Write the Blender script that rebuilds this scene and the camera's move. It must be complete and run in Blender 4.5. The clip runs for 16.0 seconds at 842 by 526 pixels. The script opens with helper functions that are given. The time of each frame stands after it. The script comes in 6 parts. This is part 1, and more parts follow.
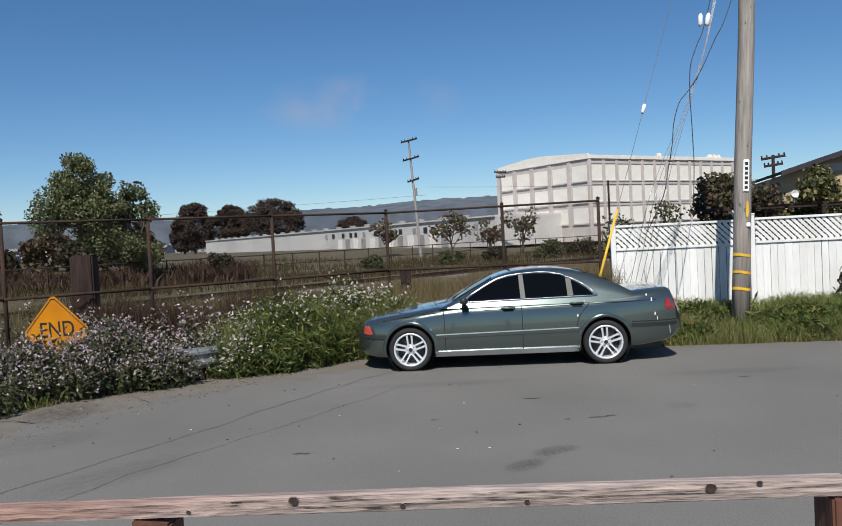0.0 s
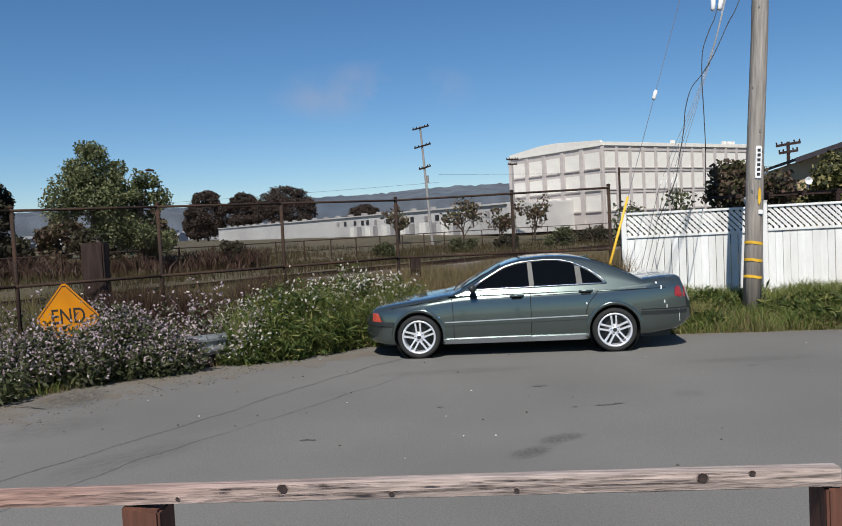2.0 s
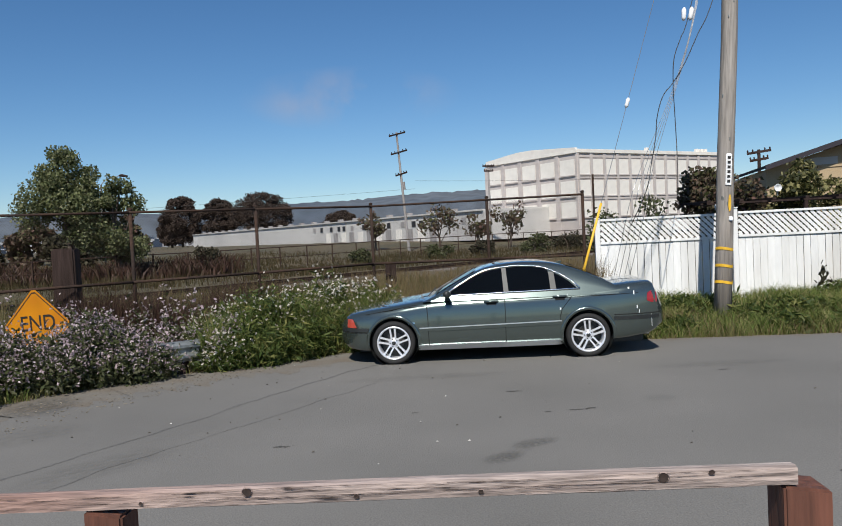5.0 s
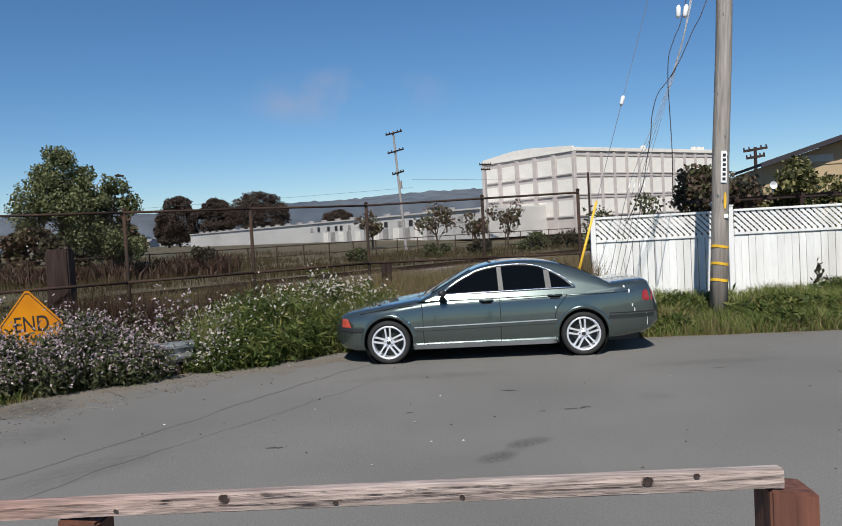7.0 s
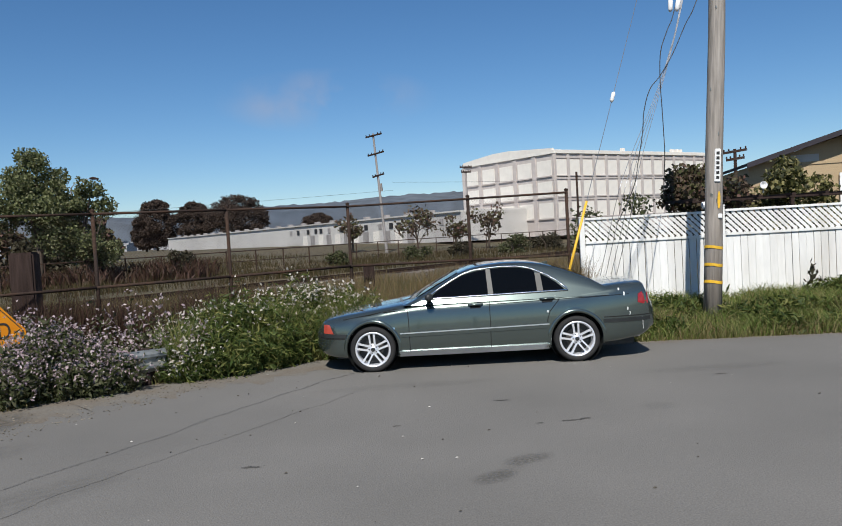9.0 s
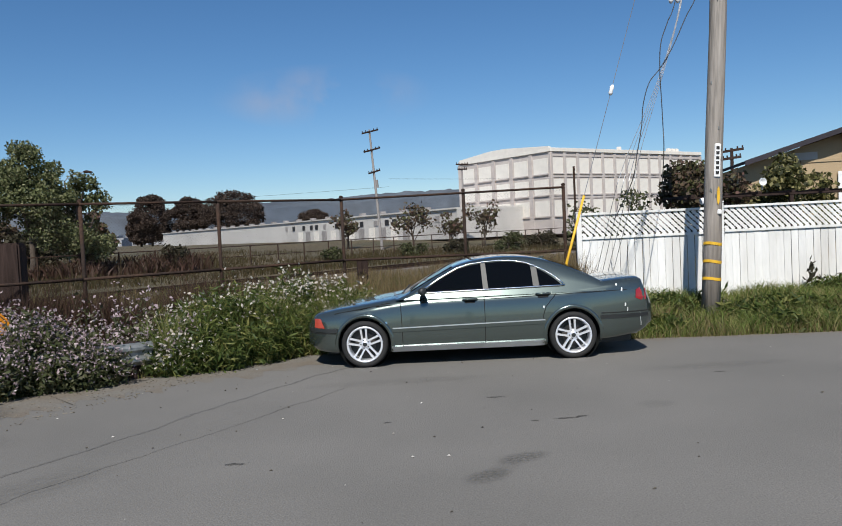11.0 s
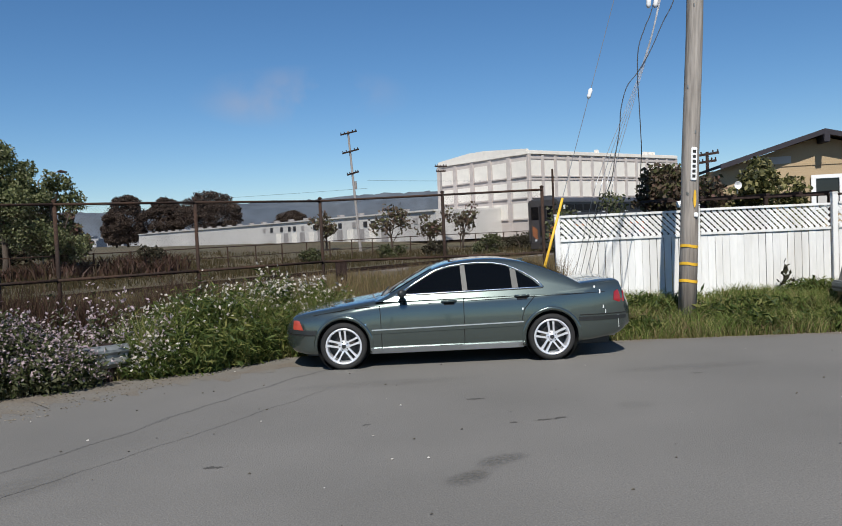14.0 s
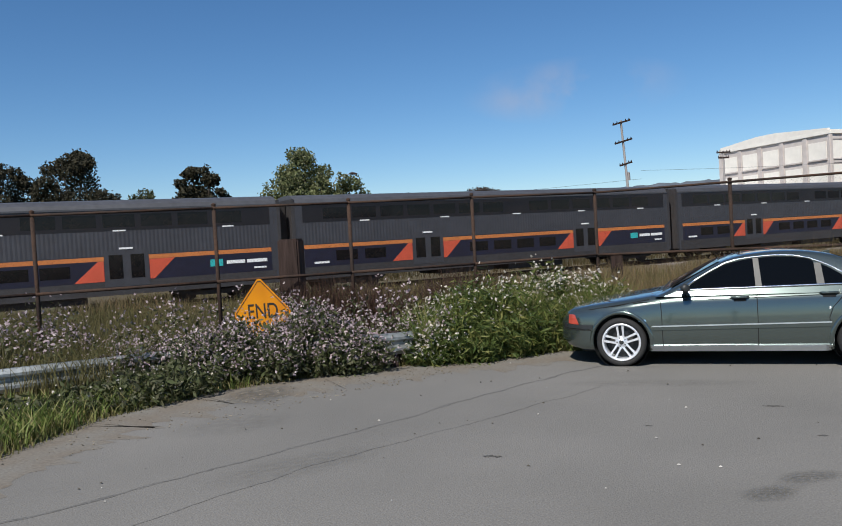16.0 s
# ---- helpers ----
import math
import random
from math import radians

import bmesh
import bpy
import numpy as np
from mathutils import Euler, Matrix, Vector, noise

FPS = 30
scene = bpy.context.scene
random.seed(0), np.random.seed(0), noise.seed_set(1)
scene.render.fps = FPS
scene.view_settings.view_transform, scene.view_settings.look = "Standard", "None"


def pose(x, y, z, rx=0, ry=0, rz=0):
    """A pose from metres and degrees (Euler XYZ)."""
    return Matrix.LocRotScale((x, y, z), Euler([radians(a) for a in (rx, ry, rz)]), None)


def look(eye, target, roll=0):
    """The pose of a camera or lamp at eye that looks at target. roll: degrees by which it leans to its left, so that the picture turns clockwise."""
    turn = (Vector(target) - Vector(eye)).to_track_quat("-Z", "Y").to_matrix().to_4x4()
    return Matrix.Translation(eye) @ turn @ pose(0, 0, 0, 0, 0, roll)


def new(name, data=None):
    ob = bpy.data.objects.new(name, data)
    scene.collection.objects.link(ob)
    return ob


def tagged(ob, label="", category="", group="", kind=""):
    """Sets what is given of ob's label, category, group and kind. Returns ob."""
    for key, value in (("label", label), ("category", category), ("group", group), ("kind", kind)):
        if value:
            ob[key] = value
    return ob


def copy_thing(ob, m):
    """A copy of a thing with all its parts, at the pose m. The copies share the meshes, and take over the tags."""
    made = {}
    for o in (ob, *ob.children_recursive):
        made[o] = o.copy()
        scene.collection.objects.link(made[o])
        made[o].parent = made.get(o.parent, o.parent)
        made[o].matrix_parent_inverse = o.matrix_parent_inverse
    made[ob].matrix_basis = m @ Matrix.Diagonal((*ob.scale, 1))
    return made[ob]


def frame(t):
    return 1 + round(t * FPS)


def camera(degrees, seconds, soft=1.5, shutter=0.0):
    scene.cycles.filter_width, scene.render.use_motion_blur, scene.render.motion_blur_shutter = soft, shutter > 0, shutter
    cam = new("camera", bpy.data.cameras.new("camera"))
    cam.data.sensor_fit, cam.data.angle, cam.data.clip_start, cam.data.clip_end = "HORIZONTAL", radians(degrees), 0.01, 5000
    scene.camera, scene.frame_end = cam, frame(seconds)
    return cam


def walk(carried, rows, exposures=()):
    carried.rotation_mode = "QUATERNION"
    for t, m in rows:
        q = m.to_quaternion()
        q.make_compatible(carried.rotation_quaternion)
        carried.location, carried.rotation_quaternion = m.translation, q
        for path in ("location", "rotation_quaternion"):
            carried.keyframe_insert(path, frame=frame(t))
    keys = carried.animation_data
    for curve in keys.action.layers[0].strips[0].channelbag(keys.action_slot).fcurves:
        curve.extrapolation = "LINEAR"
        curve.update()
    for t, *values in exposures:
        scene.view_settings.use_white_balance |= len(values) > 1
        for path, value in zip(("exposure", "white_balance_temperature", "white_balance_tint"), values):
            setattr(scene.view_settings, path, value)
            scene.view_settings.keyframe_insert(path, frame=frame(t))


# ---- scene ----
cam = camera(58.0, 16.0, 1.0)
PATH = [
    (0, (0.084, -0.782, 1.939), (-0.075, 1.21, 1.875), -2.9),
    (0.5, (0.097, -0.781, 1.935), (-0.099, 1.207, 1.828), -3.4),
    (1, (0.116, -0.801, 1.941), (0.002, 1.194, 1.848), -3.5),
    (1.5, (0.12, -0.784, 1.937), (-0.028, 1.208, 1.84), -2.7),
    (2, (0.135, -0.76, 1.934), (-0.057, 1.228, 1.839), -2.9),
    (2.5, (0.133, -0.739, 1.933), (-0.075, 1.247, 1.831), -2.5),
    (3, (0.123, -0.745, 1.929), (-0.08, 1.242, 1.829), -2.2),
    (3.5, (0.128, -0.727, 1.933), (-0.111, 1.256, 1.845), -2.3),
    (4, (0.138, -0.75, 1.936), (-0.034, 1.242, 1.871), -2.2),
    (4.5, (0.14, -0.768, 1.936), (-0.019, 1.224, 1.865), -2.3),
    (4.7, (0.152, -0.77, 1.928), (0.02, 1.224, 1.846), -2.8),
    (6.8, (0.187, -0.742, 1.922), (0.057, 1.252, 1.85), -3.1),
    (7, (0.203, -0.735, 1.928), (0.079, 1.26, 1.843), -3.1),
    (7.5, (0.227, -0.72, 1.905), (0.215, 1.274, 1.756), -1.6),
    (8, (0.19, -0.535, 1.887), (0.184, 1.463, 1.793), -2.5),
    (8.2, (0.15, -0.448, 1.91), (0.078, 1.548, 1.819), -3.8),
    (10.3, (0.076, -0.013, 1.84), (0.015, 1.985, 1.783), -2.5),
    (10.5, (0.077, 0.006, 1.83), (-0.05, 2.0, 1.745), -3.0),
    (11, (0.109, 0.031, 1.835), (0.049, 2.028, 1.748), -2.8),
    (11.5, (0.098, 0.04, 1.839), (0.098, 2.039, 1.761), -2.8),
    (12, (0.116, 0.044, 1.83), (0.123, 2.042, 1.757), -2.7),
    (12.5, (0.116, 0.034, 1.833), (0.129, 2.033, 1.754), -2.3),
    (13, (0.105, 0.039, 1.831), (0.101, 2.038, 1.762), -2.3),
    (13.5, (0.105, 0.027, 1.826), (0.109, 2.026, 1.75), -2.4),
    (14, (0.096, 0.039, 1.836), (0.093, 2.037, 1.751), -2.6),
    (14.5, (0.086, 0.047, 1.844), (0.006, 2.045, 1.781), -2.6),
    (15, (0.061, 0.118, 1.829), (-0.245, 2.094, 1.755), -3.4),
    (15.5, (0.042, 0.15, 1.83), (-0.442, 2.089, 1.749), -3.5),
    (16, (0.008, 0.127, 1.823), (-0.684, 2.002, 1.758), -3.3),
]
walk(cam, [(t, look(eye, target, roll)) for t, eye, target, roll in PATH],
     ((0.0, 0.12), (4.5, 0.12), (7.5, 0.15), (14.5, 0.14), (15.0, 0.04), (15.5, 0.3), (16.0, 0.26)))

# ---- world and sun ----
SUN_ELEVATION, SUN_TURN = radians(48), radians(185)

world = bpy.data.worlds.new("sky")
scene.world = world
world.use_nodes = True
wn, wl = world.node_tree.nodes, world.node_tree.links
wn.clear()
w_out = wn.new("ShaderNodeOutputWorld")
w_back = wn.new("ShaderNodeBackground")
w_back.inputs["Strength"].default_value = 0.085
w_sky = wn.new("ShaderNodeTexSky")
w_sky.sky_type = "NISHITA"
w_sky.sun_disc = False
w_sky.sun_elevation, w_sky.sun_rotation = SUN_ELEVATION, SUN_TURN
w_sky.air_density, w_sky.dust_density, w_sky.ozone_density = 0.9, 0.0, 6.0
# one thin wisp of cloud, low over the field
w_co = wn.new("ShaderNodeTexCoord")
w_map = wn.new("ShaderNodeMapping")
w_map.inputs["Scale"].default_value = (7.0, 0.0, 24.0)
w_map.inputs["Location"].default_value = (1.0, 0.0, -4.2)
w_ball = wn.new("ShaderNodeTexGradient")
w_ball.gradient_type = "SPHERICAL"
w_noise = wn.new("ShaderNodeTexNoise")
w_noise.inputs["Scale"].default_value, w_noise.inputs["Detail"].default_value = 14.0, 6.0
w_thin = wn.new("ShaderNodeMapRange")
w_thin.inputs["From Min"].default_value, w_thin.inputs["From Max"].default_value = 0.4, 0.72
w_thin.inputs["To Max"].default_value = 0.75
w_ramp = wn.new("ShaderNodeMath")
w_ramp.operation = "MULTIPLY"
wl.new(w_map.outputs[0], w_ball.inputs[0])
wl.new(w_ball.outputs["Fac"], w_ramp.inputs[1])
w_hue = wn.new("ShaderNodeHueSaturation")
w_hue.inputs["Saturation"].default_value, w_hue.inputs["Hue"].default_value = 1.13, 0.499
w_mix = wn.new("ShaderNodeMixRGB")
w_mix.inputs[2].default_value = (4.6, 4.5, 5.2, 1)
wl.new(w_co.outputs["Generated"], w_map.inputs[0])
wl.new(w_co.outputs["Generated"], w_noise.inputs[0])
wl.new(w_noise.outputs[0], w_thin.inputs[0])
wl.new(w_thin.outputs[0], w_ramp.inputs[0])
wl.new(w_ramp.outputs[0], w_mix.inputs[0])
wl.new(w_sky.outputs[0], w_hue.inputs["Color"])
wl.new(w_hue.outputs[0], w_mix.inputs[1])
wl.new(w_mix.outputs[0], w_back.inputs[0])
wl.new(w_back.outputs[0], w_out.inputs[0])

sun = new("sun", bpy.data.lights.new("sun", "SUN"))
sun.data.energy, sun.data.angle, sun.data.color = 5.0, radians(0.55), (1.0, 0.96, 0.89)
SUN_WAY = Vector((math.sin(SUN_TURN) * math.cos(SUN_ELEVATION), math.cos(SUN_TURN) * math.cos(SUN_ELEVATION), math.sin(SUN_ELEVATION)))
sun.matrix_world = look(SUN_WAY * 50, (0, 0, 0))


# ---- materials ----
def material(name, colour, rough=0.7, metal=0.0, vary=0.25, grain=8.0, patch=0.7, bump=0.0, coat=0.0, tint=None,
             per_object=0.0, per_island=0.0, spec=0.5, stretch=(1, 1, 1), through_light=0.0):
    """A surface with fine grain and broad stains; tint is the colour of the stains."""
    m = bpy.data.materials.new(name)
    m.use_nodes = True
    n, l = m.node_tree.nodes, m.node_tree.links
    b = n["Principled BSDF"]
    b.inputs["Roughness"].default_value, b.inputs["Metallic"].default_value = rough, metal
    b.inputs["Coat Weight"].default_value, b.inputs["Coat Roughness"].default_value = coat, 0.04
    b.inputs["Specular IOR Level"].default_value = spec
    co, mp = n.new("ShaderNodeTexCoord"), n.new("ShaderNodeMapping")
    mp.inputs["Scale"].default_value = stretch
    l.new(co.outputs["Object"], mp.inputs[0])
    fine, broad = n.new("ShaderNodeTexNoise"), n.new("ShaderNodeTexNoise")
    fine.inputs["Scale"].default_value, fine.inputs["Detail"].default_value = grain, 6
    broad.inputs["Scale"].default_value, broad.inputs["Detail"].default_value = patch, 4
    l.new(mp.outputs[0], fine.inputs[0]), l.new(mp.outputs[0], broad.inputs[0])
    stains = n.new("ShaderNodeValToRGB")
    stains.color_ramp.elements[0].position, stains.color_ramp.elements[1].position = 0.38, 0.66
    l.new(broad.outputs[0], stains.inputs[0])
    mix = n.new("ShaderNodeMixRGB")
    mix.inputs[1].default_value = (*colour, 1)
    mix.inputs[2].default_value = (*(tint or [c * (1 - vary) for c in colour]), 1)
    l.new(stains.outputs[0], mix.inputs[0])
    hsv = n.new("ShaderNodeHueSaturation")
    l.new(mix.outputs[0], hsv.inputs["Color"])
    span = n.new("ShaderNodeMapRange")
    span.inputs["From Min"].default_value, span.inputs["From Max"].default_value = 0.3, 0.7
    span.inputs["To Min"].default_value, span.inputs["To Max"].default_value = 1 - vary, 1 + vary
    l.new(fine.outputs[0], span.inputs[0])
    value = span.outputs[0]
    for amount, node, socket in ((per_object, "ShaderNodeObjectInfo", "Random"), (per_island, "ShaderNodeNewGeometry", "Random Per Island")):
        if amount:
            info, rng, mul = n.new(node), n.new("ShaderNodeMapRange"), n.new("ShaderNodeMath")
            rng.inputs["To Min"].default_value, rng.inputs["To Max"].default_value = 1 - amount, 1 + amount
            l.new(info.outputs[socket], rng.inputs[0])
            mul.operation = "MULTIPLY"
            l.new(value, mul.inputs[0]), l.new(rng.outputs[0], mul.inputs[1])
            value = mul.outputs[0]
    l.new(value, hsv.inputs["Value"])
    l.new(hsv.outputs[0], b.inputs["Base Color"])
    if bump:
        bp = n.new("ShaderNodeBump")
        bp.inputs["Strength"].default_value, bp.inputs["Distance"].default_value = bump, 0.02
        l.new(fine.outputs[0], bp.inputs["Height"])
        l.new(bp.outputs[0], b.inputs["Normal"])
    if through_light:
        tr, add = n.new("ShaderNodeBsdfTranslucent"), n.new("ShaderNodeMixShader")
        add.inputs[0].default_value = through_light
        l.new(hsv.outputs[0], tr.inputs[0])
        l.new(b.outputs[0], add.inputs[1]), l.new(tr.outputs[0], add.inputs[2])
        l.new(add.outputs[0], n["Material Output"].inputs[0])
    return m


def foliage(name, colours, rough=0.6, through_light=0.25):
    """Leaves or blades, each its own colour out of a row of colours."""
    m = bpy.data.materials.new(name)
    m.use_nodes = True
    n, l = m.node_tree.nodes, m.node_tree.links
    b = n["Principled BSDF"]
    b.inputs["Roughness"].default_value, b.inputs["Specular IOR Level"].default_value = rough, 0.25
    geo, ramp = n.new("ShaderNodeNewGeometry"), n.new("ShaderNodeValToRGB")
    e = ramp.color_ramp.elements
    while len(e) < len(colours):
        e.new(0.5)
    for i, c in enumerate(colours):
        e[i].position, e[i].color = i / (len(colours) - 1), (*c, 1)
    l.new(geo.outputs["Random Per Island"], ramp.inputs[0])
    l.new(ramp.outputs[0], b.inputs["Base Color"])
    tr, mix = n.new("ShaderNodeBsdfTranslucent"), n.new("ShaderNodeMixShader")
    mix.inputs[0].default_value = through_light
    l.new(ramp.outputs[0], tr.inputs[0])
    l.new(b.outputs[0], mix.inputs[1]), l.new(tr.outputs[0], mix.inputs[2])
    l.new(mix.outputs[0], n["Material Output"].inputs[0])
    return m


ASPHALT = material("asphalt", (0.16, 0.152, 0.139), 0.9, vary=0.2, grain=70, patch=0.35, bump=0.35, tint=(0.131, 0.125, 0.114))
CRACK = material("tar_crack", (0.12, 0.115, 0.106), 0.85, vary=0.3, grain=30)
STAIN = material("oil_stain", (0.075, 0.07, 0.062), 0.8, vary=0.25, grain=20)
DIRT = material("earth", (0.15, 0.118, 0.08), 0.95, vary=0.3, grain=14, patch=0.8, bump=0.6, tint=(0.11, 0.09, 0.05))
FIELD = material("dry_field", (0.09, 0.066, 0.032), 0.95, vary=0.35, grain=2.5, patch=0.06, bump=0.4, tint=(0.056, 0.05, 0.022))
WHITE_WOOD = material("white_painted_wood", (0.74, 0.74, 0.72), 0.65, vary=0.06, grain=20, patch=2.5, bump=0.25, tint=(0.62, 0.61, 0.58), per_object=0.06, stretch=(1, 1, 0.2))
POLE_WOOD = material("weathered_pole", (0.275, 0.25, 0.225), 0.9, vary=0.3, grain=26, patch=2.0, bump=0.7, tint=(0.22, 0.19, 0.16), stretch=(1, 1, 0.07))
RUST = material("rusty_steel", (0.034, 0.024, 0.02), 0.85, vary=0.35, grain=30, patch=3, bump=0.3, tint=(0.055, 0.032, 0.022), spec=0.15)
GALV = material("galvanised_steel", (0.3, 0.32, 0.32), 0.5, metal=0.75, vary=0.2, grain=18, patch=1.5, tint=(0.17, 0.18, 0.17))
STUB_WOOD = material("old_dark_timber", (0.045, 0.03, 0.026), 0.95, vary=0.35, grain=20, patch=2, bump=0.7, stretch=(1, 1, 0.1), spec=0.15)
RAIL_WOOD = material("weathered_rail_wood", (0.33, 0.272, 0.245), 0.85, vary=0.4, grain=75, patch=5, bump=0.5, tint=(0.31, 0.245, 0.215), stretch=(0.1, 1, 1))
POST_WOOD = material("redwood_stain", (0.125, 0.046, 0.028), 0.8, vary=0.35, grain=45, patch=5, bump=0.6, tint=(0.09, 0.034, 0.02), stretch=(1, 1, 0.08))
RAIL_NODES = RAIL_WOOD.node_tree.nodes
RAIL_MIX = next(q for q in RAIL_NODES if q.bl_idname == "ShaderNodeMixRGB")
RAIL_CO, RAIL_XYZ, RAIL_RAMP = RAIL_NODES.new("ShaderNodeTexCoord"), RAIL_NODES.new("ShaderNodeSeparateXYZ"), RAIL_NODES.new("ShaderNodeValToRGB")
RAIL_SPAN = RAIL_NODES.new("ShaderNodeMapRange")
RAIL_SPAN.inputs["From Min"].default_value, RAIL_SPAN.inputs["From Max"].default_value = -1.2, 0.9
for q, c in zip((0.0, 0.3), ((0.25, 0.135, 0.102, 1), (0.29, 0.19, 0.16, 1))):
    RAIL_RAMP.color_ramp.elements[0 if q == 0 else 1].position = q
    RAIL_RAMP.color_ramp.elements[0 if q == 0 else 1].color = c
RAIL_RAMP.color_ramp.elements.new(0.58).color = (0.43, 0.35, 0.32, 1)
RAIL_RAMP.color_ramp.elements.new(0.78).color = (0.5, 0.475, 0.45, 1)
RAIL_WOOD.node_tree.links.new(RAIL_CO.outputs["Object"], RAIL_XYZ.inputs[0])
RAIL_WOOD.node_tree.links.new(RAIL_XYZ.outputs["X"], RAIL_SPAN.inputs[0])
RAIL_WOOD.node_tree.links.new(RAIL_SPAN.outputs[0], RAIL_RAMP.inputs[0])
RAIL_WOOD.node_tree.links.new(RAIL_RAMP.outputs[0], RAIL_MIX.inputs[1])
KNOT_RIM = material("knot_rim_wood", (0.33, 0.25, 0.22), 0.85, vary=0.3, grain=80)
KNOT = material("knot_wood", (0.04, 0.024, 0.018), 0.8, vary=0.4, grain=60)
CONCRETE = material("old_concrete", (0.5, 0.45, 0.42), 0.9, vary=0.1, grain=0.9, patch=0.12, bump=0.2, tint=(0.45, 0.4, 0.375))
CREAM = material("cream_panel", (0.76, 0.72, 0.65), 0.8, vary=0.05, grain=1.2, patch=0.2, tint=(0.7, 0.66, 0.6))
SHED_WHITE = material("white_shed_wall", (0.55, 0.53, 0.5), 0.8, vary=0.1, grain=0.8, patch=0.05, tint=(0.44, 0.42, 0.4))
DARK = material("dark_opening", (0.02, 0.02, 0.022), 0.6, vary=0.3, grain=3)
TAN = material("tan_stucco", (0.40, 0.30, 0.185), 0.9, vary=0.1, grain=30, patch=0.5, bump=0.3, tint=(0.36, 0.27, 0.165))
ROOFING = material("brown_shingle", (0.05, 0.035, 0.035), 0.9, vary=0.3, grain=15, patch=1, bump=0.4)
FASCIA = material("dark_fascia", (0.02, 0.016, 0.024), 0.7, vary=0.2, grain=10)
WHITE_PAINT = material("white_paint", (0.78, 0.78, 0.77), 0.45, vary=0.04, grain=12)
GLASS_DARK = material("dark_glass", (0.012, 0.013, 0.014), 0.06, vary=0.2, grain=2, spec=0.6)
YELLOW = material("yellow_plastic", (0.72, 0.42, 0.03), 0.5, vary=0.12, grain=12, patch=2)
WIRE = material("black_cable", (0.03, 0.03, 0.033), 0.6, vary=0.2)
STEEL_WIRE = material("steel_strand", (0.3, 0.31, 0.33), 0.45, metal=0.6, vary=0.15)
PORCELAIN = material("white_porcelain", (0.8, 0.8, 0.8), 0.25, vary=0.04)
SIGN_ORANGE = material("orange_sign_sheet", (0.52, 0.2, 0.004), 0.6, vary=0.1, grain=6, patch=3, tint=(0.43, 0.15, 0.006), spec=0.2)
BLACK = material("black_paint", (0.015, 0.014, 0.013), 0.6, vary=0.2)
GREY_POLE = material("grey_pole_wood", (0.3, 0.28, 0.27), 0.9, vary=0.2, grain=6, stretch=(1, 1, 0.1))
BARK = material("bark", (0.085, 0.065, 0.05), 0.95, vary=0.35, grain=12, bump=0.6, stretch=(1, 1, 0.3))
BALLAST = material("ballast", (0.16, 0.135, 0.115), 0.95, vary=0.35, grain=9, patch=0.3, bump=0.7)
# blue-grey paints the haze of distance into the hills' colour
HILL = material("hazed_far_hill", (0.055, 0.07, 0.092), 0.95, vary=0.25, grain=0.03, patch=0.006, tint=(0.08, 0.093, 0.11))


# ---- mesh helpers ----
def mesh_of(name, verts, faces, mat, smooth=False):
    me = bpy.data.meshes.new(name)
    me.from_pydata([tuple(v) for v in verts], [], [tuple(f) for f in faces])
    me.materials.append(mat)
    if smooth:
        me.shade_smooth()
    return me


def put(name, me, parent=None, label="", m=None):
    ob = new(name, me)
    ob.parent = parent
    if m is not None:
        ob.matrix_basis = m
    return tagged(ob, label)


def part(name, bm, mat, parent, label="", smooth=False):
    me = bpy.data.meshes.new(name)
    bm.normal_update()
    bm.to_mesh(me)
    bm.free()
    me.materials.append(mat)
    if smooth:
        me.shade_smooth()
    return put(name, me, parent, label)


def thing(name, label, category, m=None, group="", kind=""):
    ob = new(name)
    ob.empty_display_size = 0.2
    if m is not None:
        ob.matrix_basis = m
    return tagged(ob, label, category, group, kind)


def box(x0, x1, y0, y1, z0, z1, bevel=0.0, bm=None):
    own = bm is None
    bm = bm or bmesh.new()
    made = bmesh.ops.create_cube(bm, size=1)["verts"]
    for v in made:
        v.co = Vector(((x0 + x1) / 2 + v.co.x * (x1 - x0), (y0 + y1) / 2 + v.co.y * (y1 - y0), (z0 + z1) / 2 + v.co.z * (z1 - z0)))
    if bevel and own:
        bmesh.ops.bevel(bm, geom=bm.edges[:], offset=bevel, segments=2, affect="EDGES")
    return bm


def prism(outline, y0, y1):
    """An outline in x and z, pushed from y0 to y1."""
    bm = bmesh.new()
    a = [bm.verts.new((x, y0, z)) for x, z in outline]
    b = [bm.verts.new((x, y1, z)) for x, z in outline]
    bm.faces.new(a), bm.faces.new(b[::-1])
    for i in range(len(a)):
        j = (i + 1) % len(a)
        bm.faces.new((a[i], b[i], b[j], a[j]))
    bmesh.ops.recalc_face_normals(bm, faces=bm.faces[:])
    return bm


